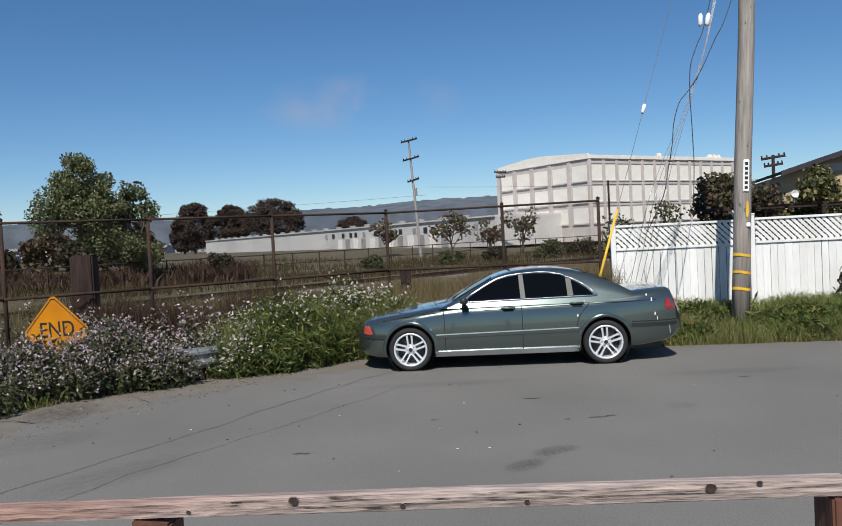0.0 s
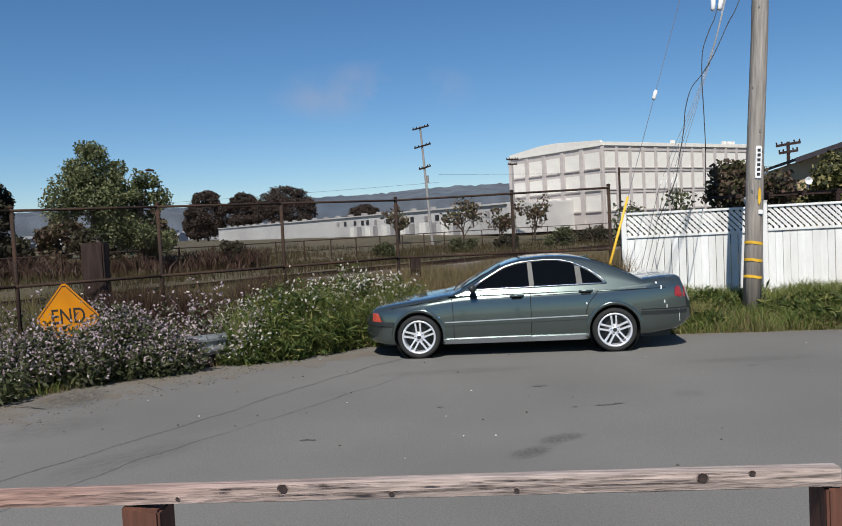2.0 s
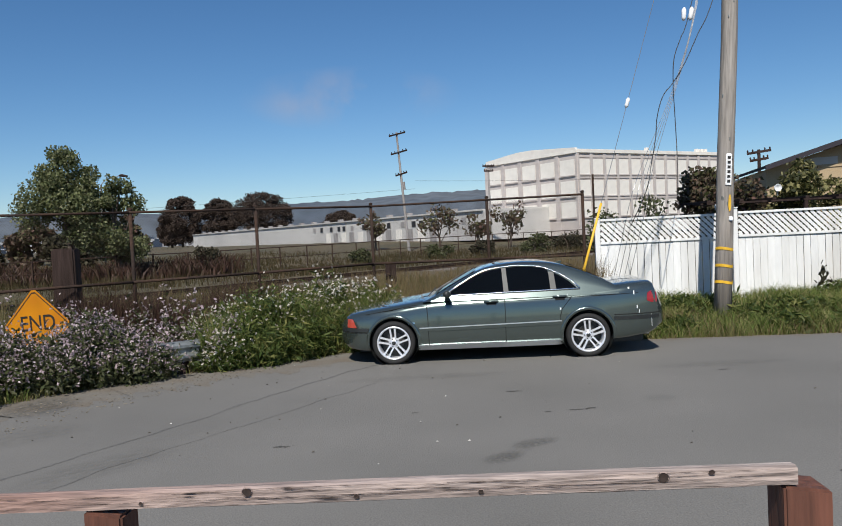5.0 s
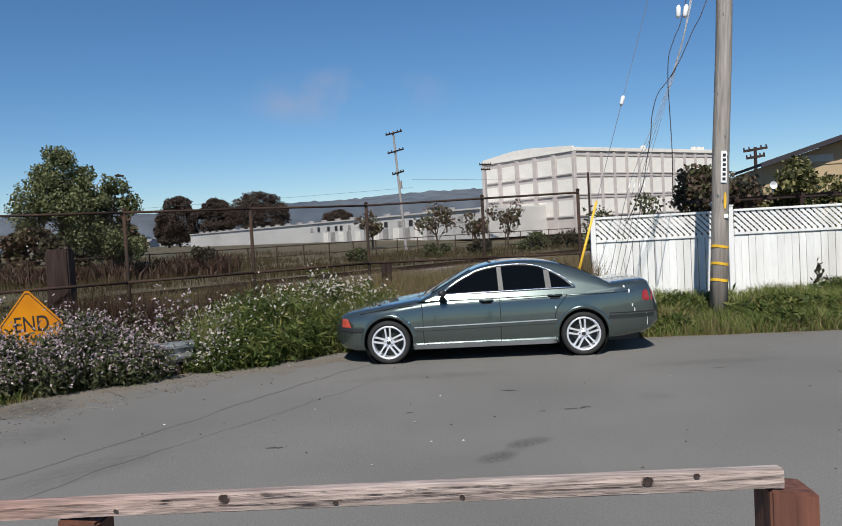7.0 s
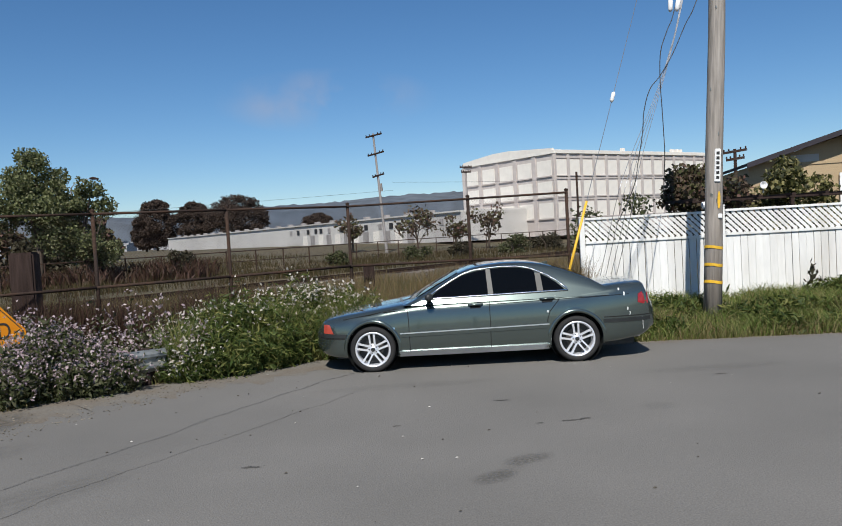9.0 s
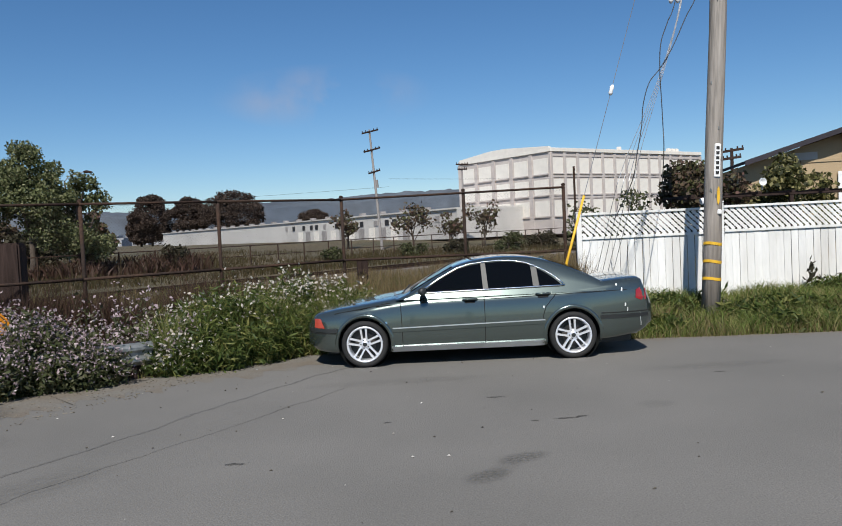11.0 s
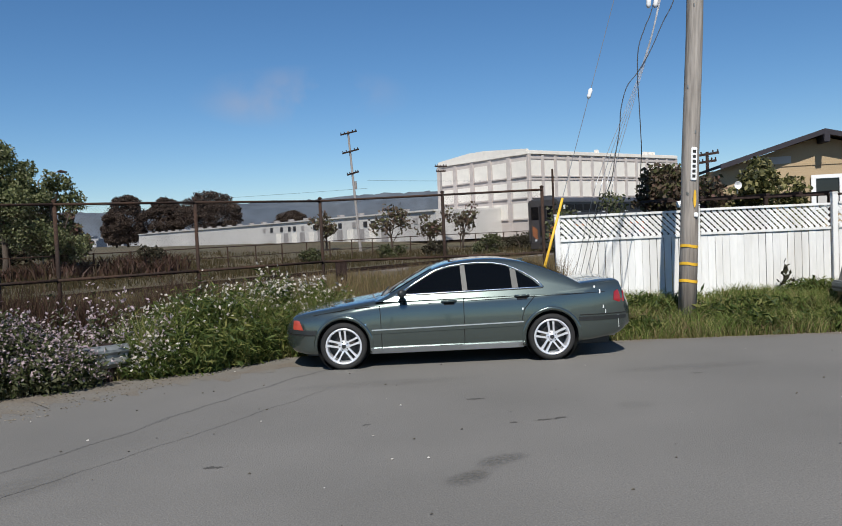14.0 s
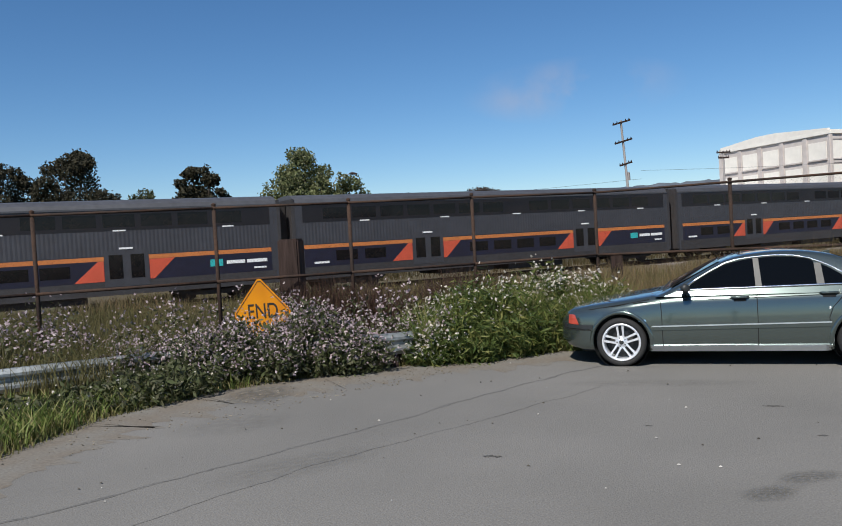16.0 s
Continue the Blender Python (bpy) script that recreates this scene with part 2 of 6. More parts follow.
def tube(points, radius, sides=8, bm=None, closed=False):
    """A round bar along points; radius is one number or one for each point."""
    bm = bm or bmesh.new()
    pts = [Vector(p) for p in points]
    radii = radius if isinstance(radius, (list, tuple)) else [radius] * len(pts)
    rings, last = [], None
    for i, p in enumerate(pts):
        if closed:
            way = pts[(i + 1) % len(pts)] - pts[i - 1]
        else:
            way = pts[min(i + 1, len(pts) - 1)] - pts[max(i - 1, 0)]
        way = way.normalized()
        turn = way.to_track_quat("Z", "Y") if last is None else last[0].rotation_difference(way) @ last[1]
        last = (way, turn)
        rings.append([bm.verts.new(p + turn @ Vector((radii[i] * math.cos(k * math.tau / sides), radii[i] * math.sin(k * math.tau / sides), 0)))
                      for k in range(sides)])
    pairs = list(zip(rings, rings[1:])) + ([(rings[-1], rings[0])] if closed else [])
    for a, b in pairs:
        for k in range(sides):
            j = (k + 1) % sides
            bm.faces.new((a[k], a[j], b[j], b[k]))
    if not closed:
        bm.faces.new(rings[0][::-1]), bm.faces.new(rings[-1])
    return bm


def sag(a, b, drop, n=14):
    a, b = Vector(a), Vector(b)
    return [a.lerp(b, i / n) - Vector((0, 0, drop * 4 * (i / n) * (1 - i / n))) for i in range(n + 1)]


def lathe(profile, sides=32, axis="Y"):
    """Turn a profile of (radius, along) about an axis."""
    bm = bmesh.new()
    rings = []
    for r, a in profile:
        ring = []
        for k in range(sides):
            c, s = r * math.cos(k * math.tau / sides), r * math.sin(k * math.tau / sides)
            ring.append(bm.verts.new((c, a, s) if axis == "Y" else (c, s, a)))
        rings.append(ring)
    for a, b in zip(rings, rings[1:]):
        for k in range(sides):
            j = (k + 1) % sides
            bm.faces.new((a[k], a[j], b[j], b[k]))
    bmesh.ops.recalc_face_normals(bm, faces=bm.faces[:])
    return bm


def smoothstep(a, b, v):
    t = np.clip((np.asarray(v, float) - a) / (b - a), 0, 1)
    return t * t * (3 - 2 * t)


# ---- ground and road ----
ROAD_EDGE = [(-6.5, -14), (-6.3, 3), (-6.2, 5.4), (-6.35, 6.9), (-5.95, 8.2), (-5.0, 9.4), (-3.75, 10.4), (-2.0, 11.5), (-0.5, 11.9), (1.5, 11.85),
             (3.1, 11.7), (4.4, 11.62), (6.6, 11.55), (12, 11.4), (45, 11.0)]
TRACK_WAY = Vector((0.661, 0.750, 0)).normalized()
TRACK_OFF = Vector((-0.750, 0.661, 0)).normalized()
TRACK_U, RAIL_Z = 37.95, -0.56


def edge_side(x, y):
    """How far (x, y) lies beyond the road's edge; negative on the road."""
    best = np.full(np.shape(x), 1e9)
    sign = np.ones(np.shape(x))
    for (ax, ay), (bx, by) in zip(ROAD_EDGE, ROAD_EDGE[1:]):
        dx, dy = bx - ax, by - ay
        t = np.clip(((x - ax) * dx + (y - ay) * dy) / (dx * dx + dy * dy), 0, 1)
        d = np.hypot(x - ax - t * dx, y - ay - t * dy)
        side = np.where((x - ax) * -dy + (y - ay) * dx > 0, 1.0, -1.0)
        sign = np.where(d < best, side, sign)
        best = np.minimum(best, d)
    return best * sign


def ground_z(x, y):
    x, y = np.asarray(x, float), np.asarray(y, float)
    d = edge_side(x, y)
    right = smoothstep(-1.0, 3.0, x)
    z = -0.06 + 0.08 * smoothstep(-0.3, 0.35, d) + (0.06 + 0.2 * right) * smoothstep(0.3, 2.6, d)
    u = x * TRACK_OFF.x + y * TRACK_OFF.y
    down = smoothstep(14.5, 30.0, y + 0.35 * np.maximum(0, -x - 6))
    far = smoothstep(44, 110, u)
    low = RAIL_Z - 0.22 + 1.3 * far
    z = z * (1 - down) + low * down
    z = z + 0.05 * np.sin(x * 0.9 + 1.3 * np.sin(y * 0.6)) * smoothstep(0.3, 2, d)
    return z


def ground_sheet():
    xs = np.concatenate([-np.geomspace(3000, 42, 18), np.linspace(-40, 40, 101), np.geomspace(42, 3000, 18)])
    ys = np.concatenate([-np.geomspace(3000, 22, 14), np.linspace(-20, 80, 126), np.geomspace(83, 3500, 20)])
    gx, gy = np.meshgrid(xs, ys)
    gz = ground_z(gx.ravel(), gy.ravel())
    w = len(xs)
    verts = np.stack([gx.ravel(), gy.ravel(), gz], 1).tolist()
    faces = [(j * w + i, j * w + i + 1, (j + 1) * w + i + 1, (j + 1) * w + i) for j in range(len(ys) - 1) for i in range(w - 1)]
    me = mesh_of("ground", verts, faces, DIRT, True)
    me.materials.append(FIELD)
    mid = np.array([np.mean([verts[k] for k in f], axis=0) for f in faces])
    for poly, m in zip(me.polygons, mid):
        poly.material_index = 1 if m[1] > 16.2 or m[0] < -9.5 else 0
    tagged(put("ground", me), "dry grassland and bare earth around the road", "ground", kind="structure")


def road_sheet():
    outline = ROAD_EDGE + [(45, -14)]
    fine = []
    for (ax, ay), (bx, by) in zip(outline, outline[1:] + outline[:1]):
        n = max(1, int(math.hypot(bx - ax, by - ay) / 0.18)) if max(ay, by) > 3 and max(ax, bx) < 13 else 1
        for i in range(n):
            x, y = ax + (bx - ax) * i / n, ay + (by - ay) * i / n
            wob = 0.1 * noise.noise((x * 2.3, y * 2.3, 1)) + 0.05 * noise.noise((x * 9, y * 9, 4)) if n > 1 else 0
            fine.append((x + wob, y + wob))
    bm = bmesh.new()
    top = [bm.verts.new((x, y, 0)) for x, y in fine]
    low = [bm.verts.new((x, y, -0.09)) for x, y in fine]
    bm.faces.new(top)
    for i in range(len(top)):
        j = (i + 1) % len(top)
        bm.faces.new((top[j], top[i], low[i], low[j]))
    bmesh.ops.recalc_face_normals(bm, faces=bm.faces[:])
    ob = part("road", bm, ASPHALT, None)
    tagged(ob, "worn grey asphalt road with ragged edge", "road", kind="structure")
    return ob


ground_sheet()
ROAD = road_sheet()


# ---- railway ----
def box_data(x0, x1, y0, y1, z0, z1):
    v = [(x, y, z) for x in (x0, x1) for y in (y0, y1) for z in (z0, z1)]
    f = [(0, 1, 3, 2), (4, 6, 7, 5), (0, 4, 5, 1), (2, 3, 7, 6), (0, 2, 6, 4), (1, 5, 7, 3)]
    return v, f


def on_track(s, u=0.0, z=0.0):
    """A point s metres along the track, u metres beyond its middle, z over the rail's top."""
    p = TRACK_OFF * (TRACK_U + u) + TRACK_WAY * s
    return (p.x, p.y, RAIL_Z + z)


TRACK_POSE = Matrix.Translation(on_track(0)) @ Matrix.Rotation(math.atan2(TRACK_WAY.y, TRACK_WAY.x), 4, "Z")


def railway():
    bm = bmesh.new()
    rows = []
    for s in np.linspace(-160, 420, 146):
        rows.append([bm.verts.new((s, u, z + 0.04 * noise.noise((s * 0.7, u, 0)))) for u, z in
                     ((-3.6, -0.52), (-2.2, -0.24), (-1.2, -0.19), (1.2, -0.19), (2.2, -0.24), (3.6, -0.52))])
    for a, b in zip(rows, rows[1:]):
        for k in range(5):
            bm.faces.new((a[k], b[k], b[k + 1], a[k + 1]))
    bed = part("track_bed", bm, BALLAST, None, smooth=True)
    bed.matrix_basis = TRACK_POSE
    tagged(bed, "grey-brown stone ballast of a railway track", "track", kind="structure")
    for u in (-0.72, 0.72):
        bm = prism([(-0.035, 0), (0.035, 0), (0.035, -0.045), (0.012, -0.06), (0.012, -0.15), (0.07, -0.17), (-0.07, -0.17), (-0.012, -0.15), (-0.012, -0.06), (-0.035, -0.045)], -160, 420)
        rail = part("rail", bm, RUST, None)
        rail.matrix_basis = TRACK_POSE @ pose(0, u, 0, 0, 0, -90)
        tagged(rail, "rust-brown steel running rail on the ballast", "rail", kind="structure")
    tie = mesh_of("sleeper", *box_data(-0.12, 0.12, -1.3, 1.3, -0.3, -0.165), STUB_WOOD)
    for i in range(170):
        put("sleeper", tie, bed, m=pose(-45 + i * 0.6, 0, 0))


railway()


# ---- white board fence with lattice top ----
FENCE_Y = 14.9


def slat_in(cx, x0, x1, z0, z1, lean, wide, y0, y1):
    """A diagonal lattice slat through (cx, middle), cut to the panel's opening."""
    zm, h = (z0 + z1) / 2, (z1 - z0) / 2
    lo, hi = (cx - lean * h, z0), (cx + lean * h, z1)
    if lean > 0:
        a, b = max(lo[0], x0), min(hi[0], x1)
    else:
        a, b = max(hi[0], x0), min(lo[0], x1)
    if b - a < 0.03:
        return None
    za, zb = zm + (a - cx) / lean, zm + (b - cx) / lean
    way = Vector((b - a, zb - za)).normalized() * wide / 2
    off = Vector((-way.y, way.x))
    return prism([(a + off.x, za + off.y), (a - off.x, za - off.y), (b - off.x, zb - off.y), (b + off.x, zb + off.y)], y0, y1)


def fence_panel(x0, x1, top, seed):
    rng = random.Random(seed)
    root = thing("board_fence", "white painted board fence panel with diagonal lattice top, paint peeling", "fence", pose(0, FENCE_Y, 0), "white fence panels")
    n = round((x1 - x0) / 0.142)
    w = (x1 - x0) / n
    for i in range(n):
        low = 0.26 + rng.uniform(-0.03, 0.03)
        gap = 0.001 if rng.random() < 0.5 else rng.uniform(0.002, 0.008)
        bm = box(x0 + i * w + gap, x0 + (i + 1) * w - gap, rng.uniform(-0.004, 0.004), 0.02, low, top - 0.5, 0.003)
        part("board", bm, WHITE_WOOD, root)
    part("top_rail", box(x0, x1, -0.03, 0.045, top - 0.035, top + 0.012, 0.004), WHITE_WOOD, root)
    part("lattice_rail", box(x0, x1, -0.03, 0.045, top - 0.505, top - 0.455, 0.004), WHITE_WOOD, root)
    part("bottom_rail", box(x0, x1, 0.021, 0.06, 0.32, 0.41, 0.004), WHITE_WOOD, root)
    part("kick_board", box(x0, x1, -0.028, -0.006, 0.2, 0.3, 0.004), WHITE_WOOD, root, "grey weathered kick board")
    for lean, y in ((-1.0, 0.0), (1.0, 0.009)):
        x = x0 - 0.25
        while x < x1 + 0.25:
            bm = slat_in(x, x0 + 0.01, x1 - 0.01, top - 0.455, top - 0.035, lean, 0.056 if lean < 0 else 0.014, y, y + 0.007)
            if bm:
                part("lattice_slat", bm, WHITE_WOOD, root)
            x += 0.118
    return root


def white_post(x, top):
    root = thing("fence_post", "white painted square fence post", "fence post", pose(x, FENCE_Y, 0), "white fence posts")
    part("post", box(-0.05, 0.05, -0.055, 0.05, 0.0, top, 0.006), WHITE_WOOD, root)
    part("cap", box(-0.06, 0.06, -0.065, 0.06, top + 0.001, top + 0.03, 0.008), WHITE_WOOD, root)


fence_panel(2.82, 5.42, 1.99, 3)
fence_panel(5.56, 8.1, 2.01, 8)
fence_panel(8.26, 10.9, 2.03, 11)
fence_panel(11.02, 13.6, 2.05, 14)
for fx, ft in ((2.76, 2.0), (5.49, 2.08), (8.18, 2.2), (10.96, 2.1), (13.66, 2.1)):
    white_post(fx, ft)


# ---- chain-link fence along the railway land ----
LINK_LINE = [(-13.6, 6.16), (-11.7, 7.69), (-9.8, 9.23), (-7.65, 10.96), (-5.84, 12.42), (-3.96, 13.8), (-1.93, 15.57), (0.56, 15.28), (2.5, 14.95)]


def link_mesh(a, b, z0, z1):
    """Woven diamond wire between two end posts."""
    verts, faces = [], []
    way = Vector((b[0] - a[0], b[1] - a[1], 0))
    x0, x1, step, t = 0.0, way.length, 0.055, 0.0007
    for lean in (1, -1):
        c = x0 - (z1 - z0)
        while c < x1 + (z1 - z0):
            p = (c, z0) if lean > 0 else (c + (z1 - z0), z0)
            q = (c + (z1 - z0), z1) if lean > 0 else (c, z1)
            (ax, az), (bx, bz) = (p, q) if p[0] < q[0] else (q, p)
            k = (bz - az) / (bx - ax)
            if ax < x0:
                ax, az = x0, az + k * (x0 - ax)
            if bx > x1:
                bx, bz = x1, bz - k * (bx - x1)
            if bx > ax:
                i = len(verts)
                for px, pz in ((ax, az), (bx, bz)):
                    verts += [(px, t * lean, pz + t * 1.4), (px, t * lean + t, pz - t), (px, t * lean - t, pz - t)]
                faces += [(i, i + 3, i + 4, i + 1), (i + 1, i + 4, i + 5, i + 2), (i + 2, i + 5, i + 3, i)]
            c += step
    return mesh_of("wire_mesh", verts, faces, RUST), Matrix.Translation((a[0], a[1], 0)) @ Matrix.Rotation(math.atan2(way.y, way.x), 4, "Z")


def chain_fence():
    root = thing("chain_link_fence", "tall rusty chain-link fence with top and middle rail", "fence")
    for x, y in LINK_LINE:
        g = float(ground_z(x, y)) - 0.1
        r = 0.033
        post = part("post", tube([(x, y, g), (x, y, 2.57)], r, 10), RUST, root, "", True)
        part("post_cap", tube([(x, y, 2.571), (x, y, 2.6), (x, y, 2.615)], [r + 0.008, r + 0.006, 0.01], 10), RUST, post)
    ends = [LINK_LINE[0], LINK_LINE[6], LINK_LINE[8]]
    for z, r in ((2.53, 0.022), (1.29, 0.026)):
        for a, b in zip(LINK_LINE, LINK_LINE[1:]):
            part("rail", tube([(a[0], a[1] - 0.03, z), (b[0], b[1] - 0.03, z)], r, 8), RUST, root, "", True)
    for a, b in zip(ends, ends[1:]):
        me, m = link_mesh(a, b, 0.02, 2.53)
        put("wire_mesh", me, root, "rust-brown diamond wire mesh", m)


chain_fence()


# a broad dark timber stub behind the fence, and further on a shorter block for vines
def stub_or_vine_block(x, y, wide, top, label):
    g = float(ground_z(x, y)) - 0.2
    bm = box(-wide / 2, wide / 2, -wide / 2, wide / 2, g, top, 0.03)
    ob = part("post_or_vine_block", bm, STUB_WOOD, None)
    ob.matrix_basis = pose(x, y, 0, 0, 0, 12)
    tagged(ob, label, "post")


stub_or_vine_block(-7.25, 12.75, 0.4, 1.95, "thick dark weathered timber post behind the fence")
# plain block added in place of the overgrown fence base
stub_or_vine_block(-1.6, 15.9, 0.22, 1.3, "dark brown block standing in for vines at the fence's base")


def far_fence():
    root = thing("far_fence", "distant dark chain-link fence with rails across the field", "fence")
    ss = np.arange(-75, 120, 3.0)
    me = mesh_of("post", *box_data(-0.05, 0.05, -0.05, 0.05, -0.2, 1.9), RUST)
    for s in ss:
        p = TRACK_OFF * 57 + TRACK_WAY * float(s)
        put("post", me, root, m=pose(p.x, p.y, float(ground_z(p.x, p.y))))
    for h, r in ((1.85, 0.045), (0.95, 0.035)):
        pts = []
        for s in ss[::4]:
            p = TRACK_OFF * 57 + TRACK_WAY * float(s)
            pts.append((p.x, p.y, float(ground_z(p.x, p.y)) + h))
        part("rail", tube(pts, r, 5), RUST, root)


far_fence()


# ---- steel guardrail and END sign ----
def guardrail():
    root = thing("guardrail", "weathered galvanised steel guardrail at the road's end", "guardrail")
    line = [(-3.95, 10.3), (-4.55, 9.85), (-6.85, 8.6), (-8.2, 7.2), (-9.8, 5.5), (-11.0, 3.6)]
    prof = [(0.0, 0.155), (0.02, 0.15), (0.075, 0.095), (0.075, 0.06), (0.015, 0.02), (0.015, -0.02), (0.075, -0.06), (0.075, -0.095), (0.02, -0.15), (0.0, -0.155)]
    bm = bmesh.new()
    rows = []
    for i, (x, y) in enumerate(line):
        a, b = Vector(line[max(i - 1, 0)]), Vector(line[min(i + 1, len(line) - 1)])
        t = (b - a).normalized()
        n = Vector((-t.y, t.x)) if Vector((-t.y, t.x)).dot(Vector((0.4, -1))) > 0 else Vector((t.y, -t.x))
        rows.append([bm.verts.new((x + n.x * o, y + n.y * o, 0.34 + z)) for o, z in prof])
        rows[-1] += [bm.verts.new((x + n.x * (o - 0.012), y + n.y * (o - 0.012), 0.34 + z)) for o, z in prof[::-1]]
    for a, b in zip(rows, rows[1:]):
        for k in range(len(a)):
            j = (k + 1) % len(a)
            bm.faces.new((a[k], a[j], b[j], b[k]))
    bm.faces.new(rows[0]), bm.faces.new(rows[-1][::-1])
    bmesh.ops.recalc_face_normals(bm, faces=bm.faces[:])
    part("beam", bm, GALV, root)
    for x, y in ((-4.2, 10.12), (-5.7, 9.3), (-7.5, 8.0), (-9.0, 6.45)):
        part("post", box(x - 0.08, x + 0.08, y + 0.03, y + 0.2, -0.2, 0.5, 0.01), STUB_WOOD, root, "dark square timber post")


guardrail()


def text_mesh(words, size, mat, name, parent, m, deep=0.003):
    cu = bpy.data.curves.new(name, "FONT")
    cu.body, cu.size, cu.extrude, cu.align_x, cu.align_y = words, size, deep, "CENTER", "CENTER"
    tmp = bpy.data.objects.new(name, cu)
    me = bpy.data.meshes.new_from_object(tmp)
    bpy.data.objects.remove(tmp)
    me.materials.clear()
    me.materials.append(mat)
    return put(name, me, parent, "", m)


def end_sign():
    root = thing("road_sign", "orange diamond warning sign reading END, half hidden in weeds", "sign", pose(-6.57, 10.6, 0.0, 0, -3, -6))
    r = 0.59
    c = 0.035
    out = []
    for k in range(4):
        a = radians(90 * k)
        for d in (-c, c):
            out.append((math.cos(a) * (r - abs(d)) - math.sin(a) * d, math.sin(a) * (r - abs(d)) + math.cos(a) * d))
    bm = prism([(x, z + 0.77) for x, z in out], -0.002, 0.002)
    plate = part("plate", bm, SIGN_ORANGE, root)
    ring = [(x * 0.94, z * 0.94) for x, z in out]
    inner = [(x * 0.905, z * 0.905) for x, z in out]
    bm = bmesh.new()
    a = [bm.verts.new((x, -0.0045, z + 0.77)) for x, z in ring]
    b = [bm.verts.new((x, -0.0045, z + 0.77)) for x, z in inner]
    for i in range(len(a)):
        j = (i + 1) % len(a)
        bm.faces.new((a[i], a[j], b[j], b[i]))
    part("border", bm, BLACK, plate)
    text_mesh("END", 0.34, BLACK, "lettering", plate, pose(0.02, -0.006, 0.8, 90, 0, 0) @ Matrix.Diagonal((0.9, 1, 1, 1)))
    part("post", box(-0.03, 0.03, 0.004, 0.07, -0.1, 1.25, 0.006), STUB_WOOD, root)


end_sign()


# ---- utility pole at the verge ----
POLE_X, POLE_Y, POLE_LEAN = 4.56, 12.95, 0.055


def near_pole():
    root = thing("utility_pole", "tall weathered wooden utility pole with yellow reflector bands", "utility pole", pose(POLE_X, POLE_Y, 0, 0, math.degrees(math.atan(POLE_LEAN)), 0))
    zs = [0, 1.5, 3, 5, 7, 9, 11.5]
    part("shaft", tube([(0.01 * math.sin(z * 1.7), 0, z - 0.1) for z in zs], [0.152 - 0.003 * z for z in zs], 20), POLE_WOOD, root, "", True)
    for z in (1.37, 1.07, 0.78):
        bm = bmesh.new()
        r = 0.154 - 0.003 * z
        rings = []
        for k in range(13):
            a = radians(-175 + 170 * k / 12)
            rings.append([bm.verts.new((rr * math.cos(a), rr * math.sin(a), z + h * 0.8 + 0.012 * math.sin(k * 0.5))) for rr, h in ((r, -0.03), (r + 0.006, -0.03), (r + 0.006, 0.03), (r, 0.03))])
        for a, b in zip(rings, rings[1:]):
            for k in range(4):
                bm.faces.new((a[k], a[(k + 1) % 4], b[(k + 1) % 4], b[k]))
        bmesh.ops.recalc_face_normals(bm, faces=bm.faces[:])
        part("reflector_band", bm, YELLOW, root, "yellow reflector strip")
    tag = part("number_tag", box(-0.05, 0.05, -0.165, -0.14, 2.47, 3.03, 0.012), WHITE_PAINT, root, "white upright number plate")
    for i in range(6):
        part("tag_bar", box(-0.026, 0.026, -0.17, -0.166, 2.52 + i * 0.082, 2.57 + i * 0.082), BLACK, tag)
    part("oval_tag", lathe_disc(0.024, 0.15, (0.03, -0.158, 2.17)), YELLOW, root, "yellow oval tag")
    part("small_tag", box(0.02, 0.09, -0.166, -0.14, 1.86, 1.94, 0.01), WHITE_PAINT, root, "small white tag")
    rng = random.Random(4)
    for i in range(16):
        a, z = radians(-150 + 120 * rng.random()), 1.6 + 6 * rng.random()
        r = 0.15 - 0.003 * z
        part("staple", box(r * math.cos(a) - 0.008, r * math.cos(a) + 0.008, r * math.sin(a) - 0.012, r * math.sin(a) + 0.004, z, z + 0.05), GALV, root)


def lathe_disc(rx, rz, at):
    out = [(at[0] + rx * math.cos(k * math.tau / 16), at[2] + rz * math.sin(k * math.tau / 16)) for k in range(16)]
    return prism(out, at[1], at[1] + 0.012)


near_pole()


def guy_wire():
    foot, top = Vector((1.95, 13.5, 0.05)), Vector((5.15, 12.95, 11.0))
    root = thing("guy_wire", "steel guy wire with yellow guard and white insulator", "guy wire")
    part("strand", tube([foot, foot.lerp(top, 0.36)], 0.006, 6), STEEL_WIRE, root)
    part("upper_strand", tube([foot.lerp(top, 0.375), top], 0.006, 6), STEEL_WIRE, root)
    part("guard", tube([foot.lerp(top, 0.01), foot.lerp(top, 0.1), foot.lerp(top, 0.205)], [0.022, 0.025, 0.022], 10), YELLOW, root, "yellow plastic guard", True)
    mid = foot.lerp(top, 0.3675)
    way = (top - foot).normalized()
    part("insulator", tube([mid - way * 0.09, mid - way * 0.05, mid, mid + way * 0.05, mid + way * 0.09], [0.02, 0.04, 0.032, 0.04, 0.02], 10), PORCELAIN, root, "white porcelain insulator", True)


guy_wire()


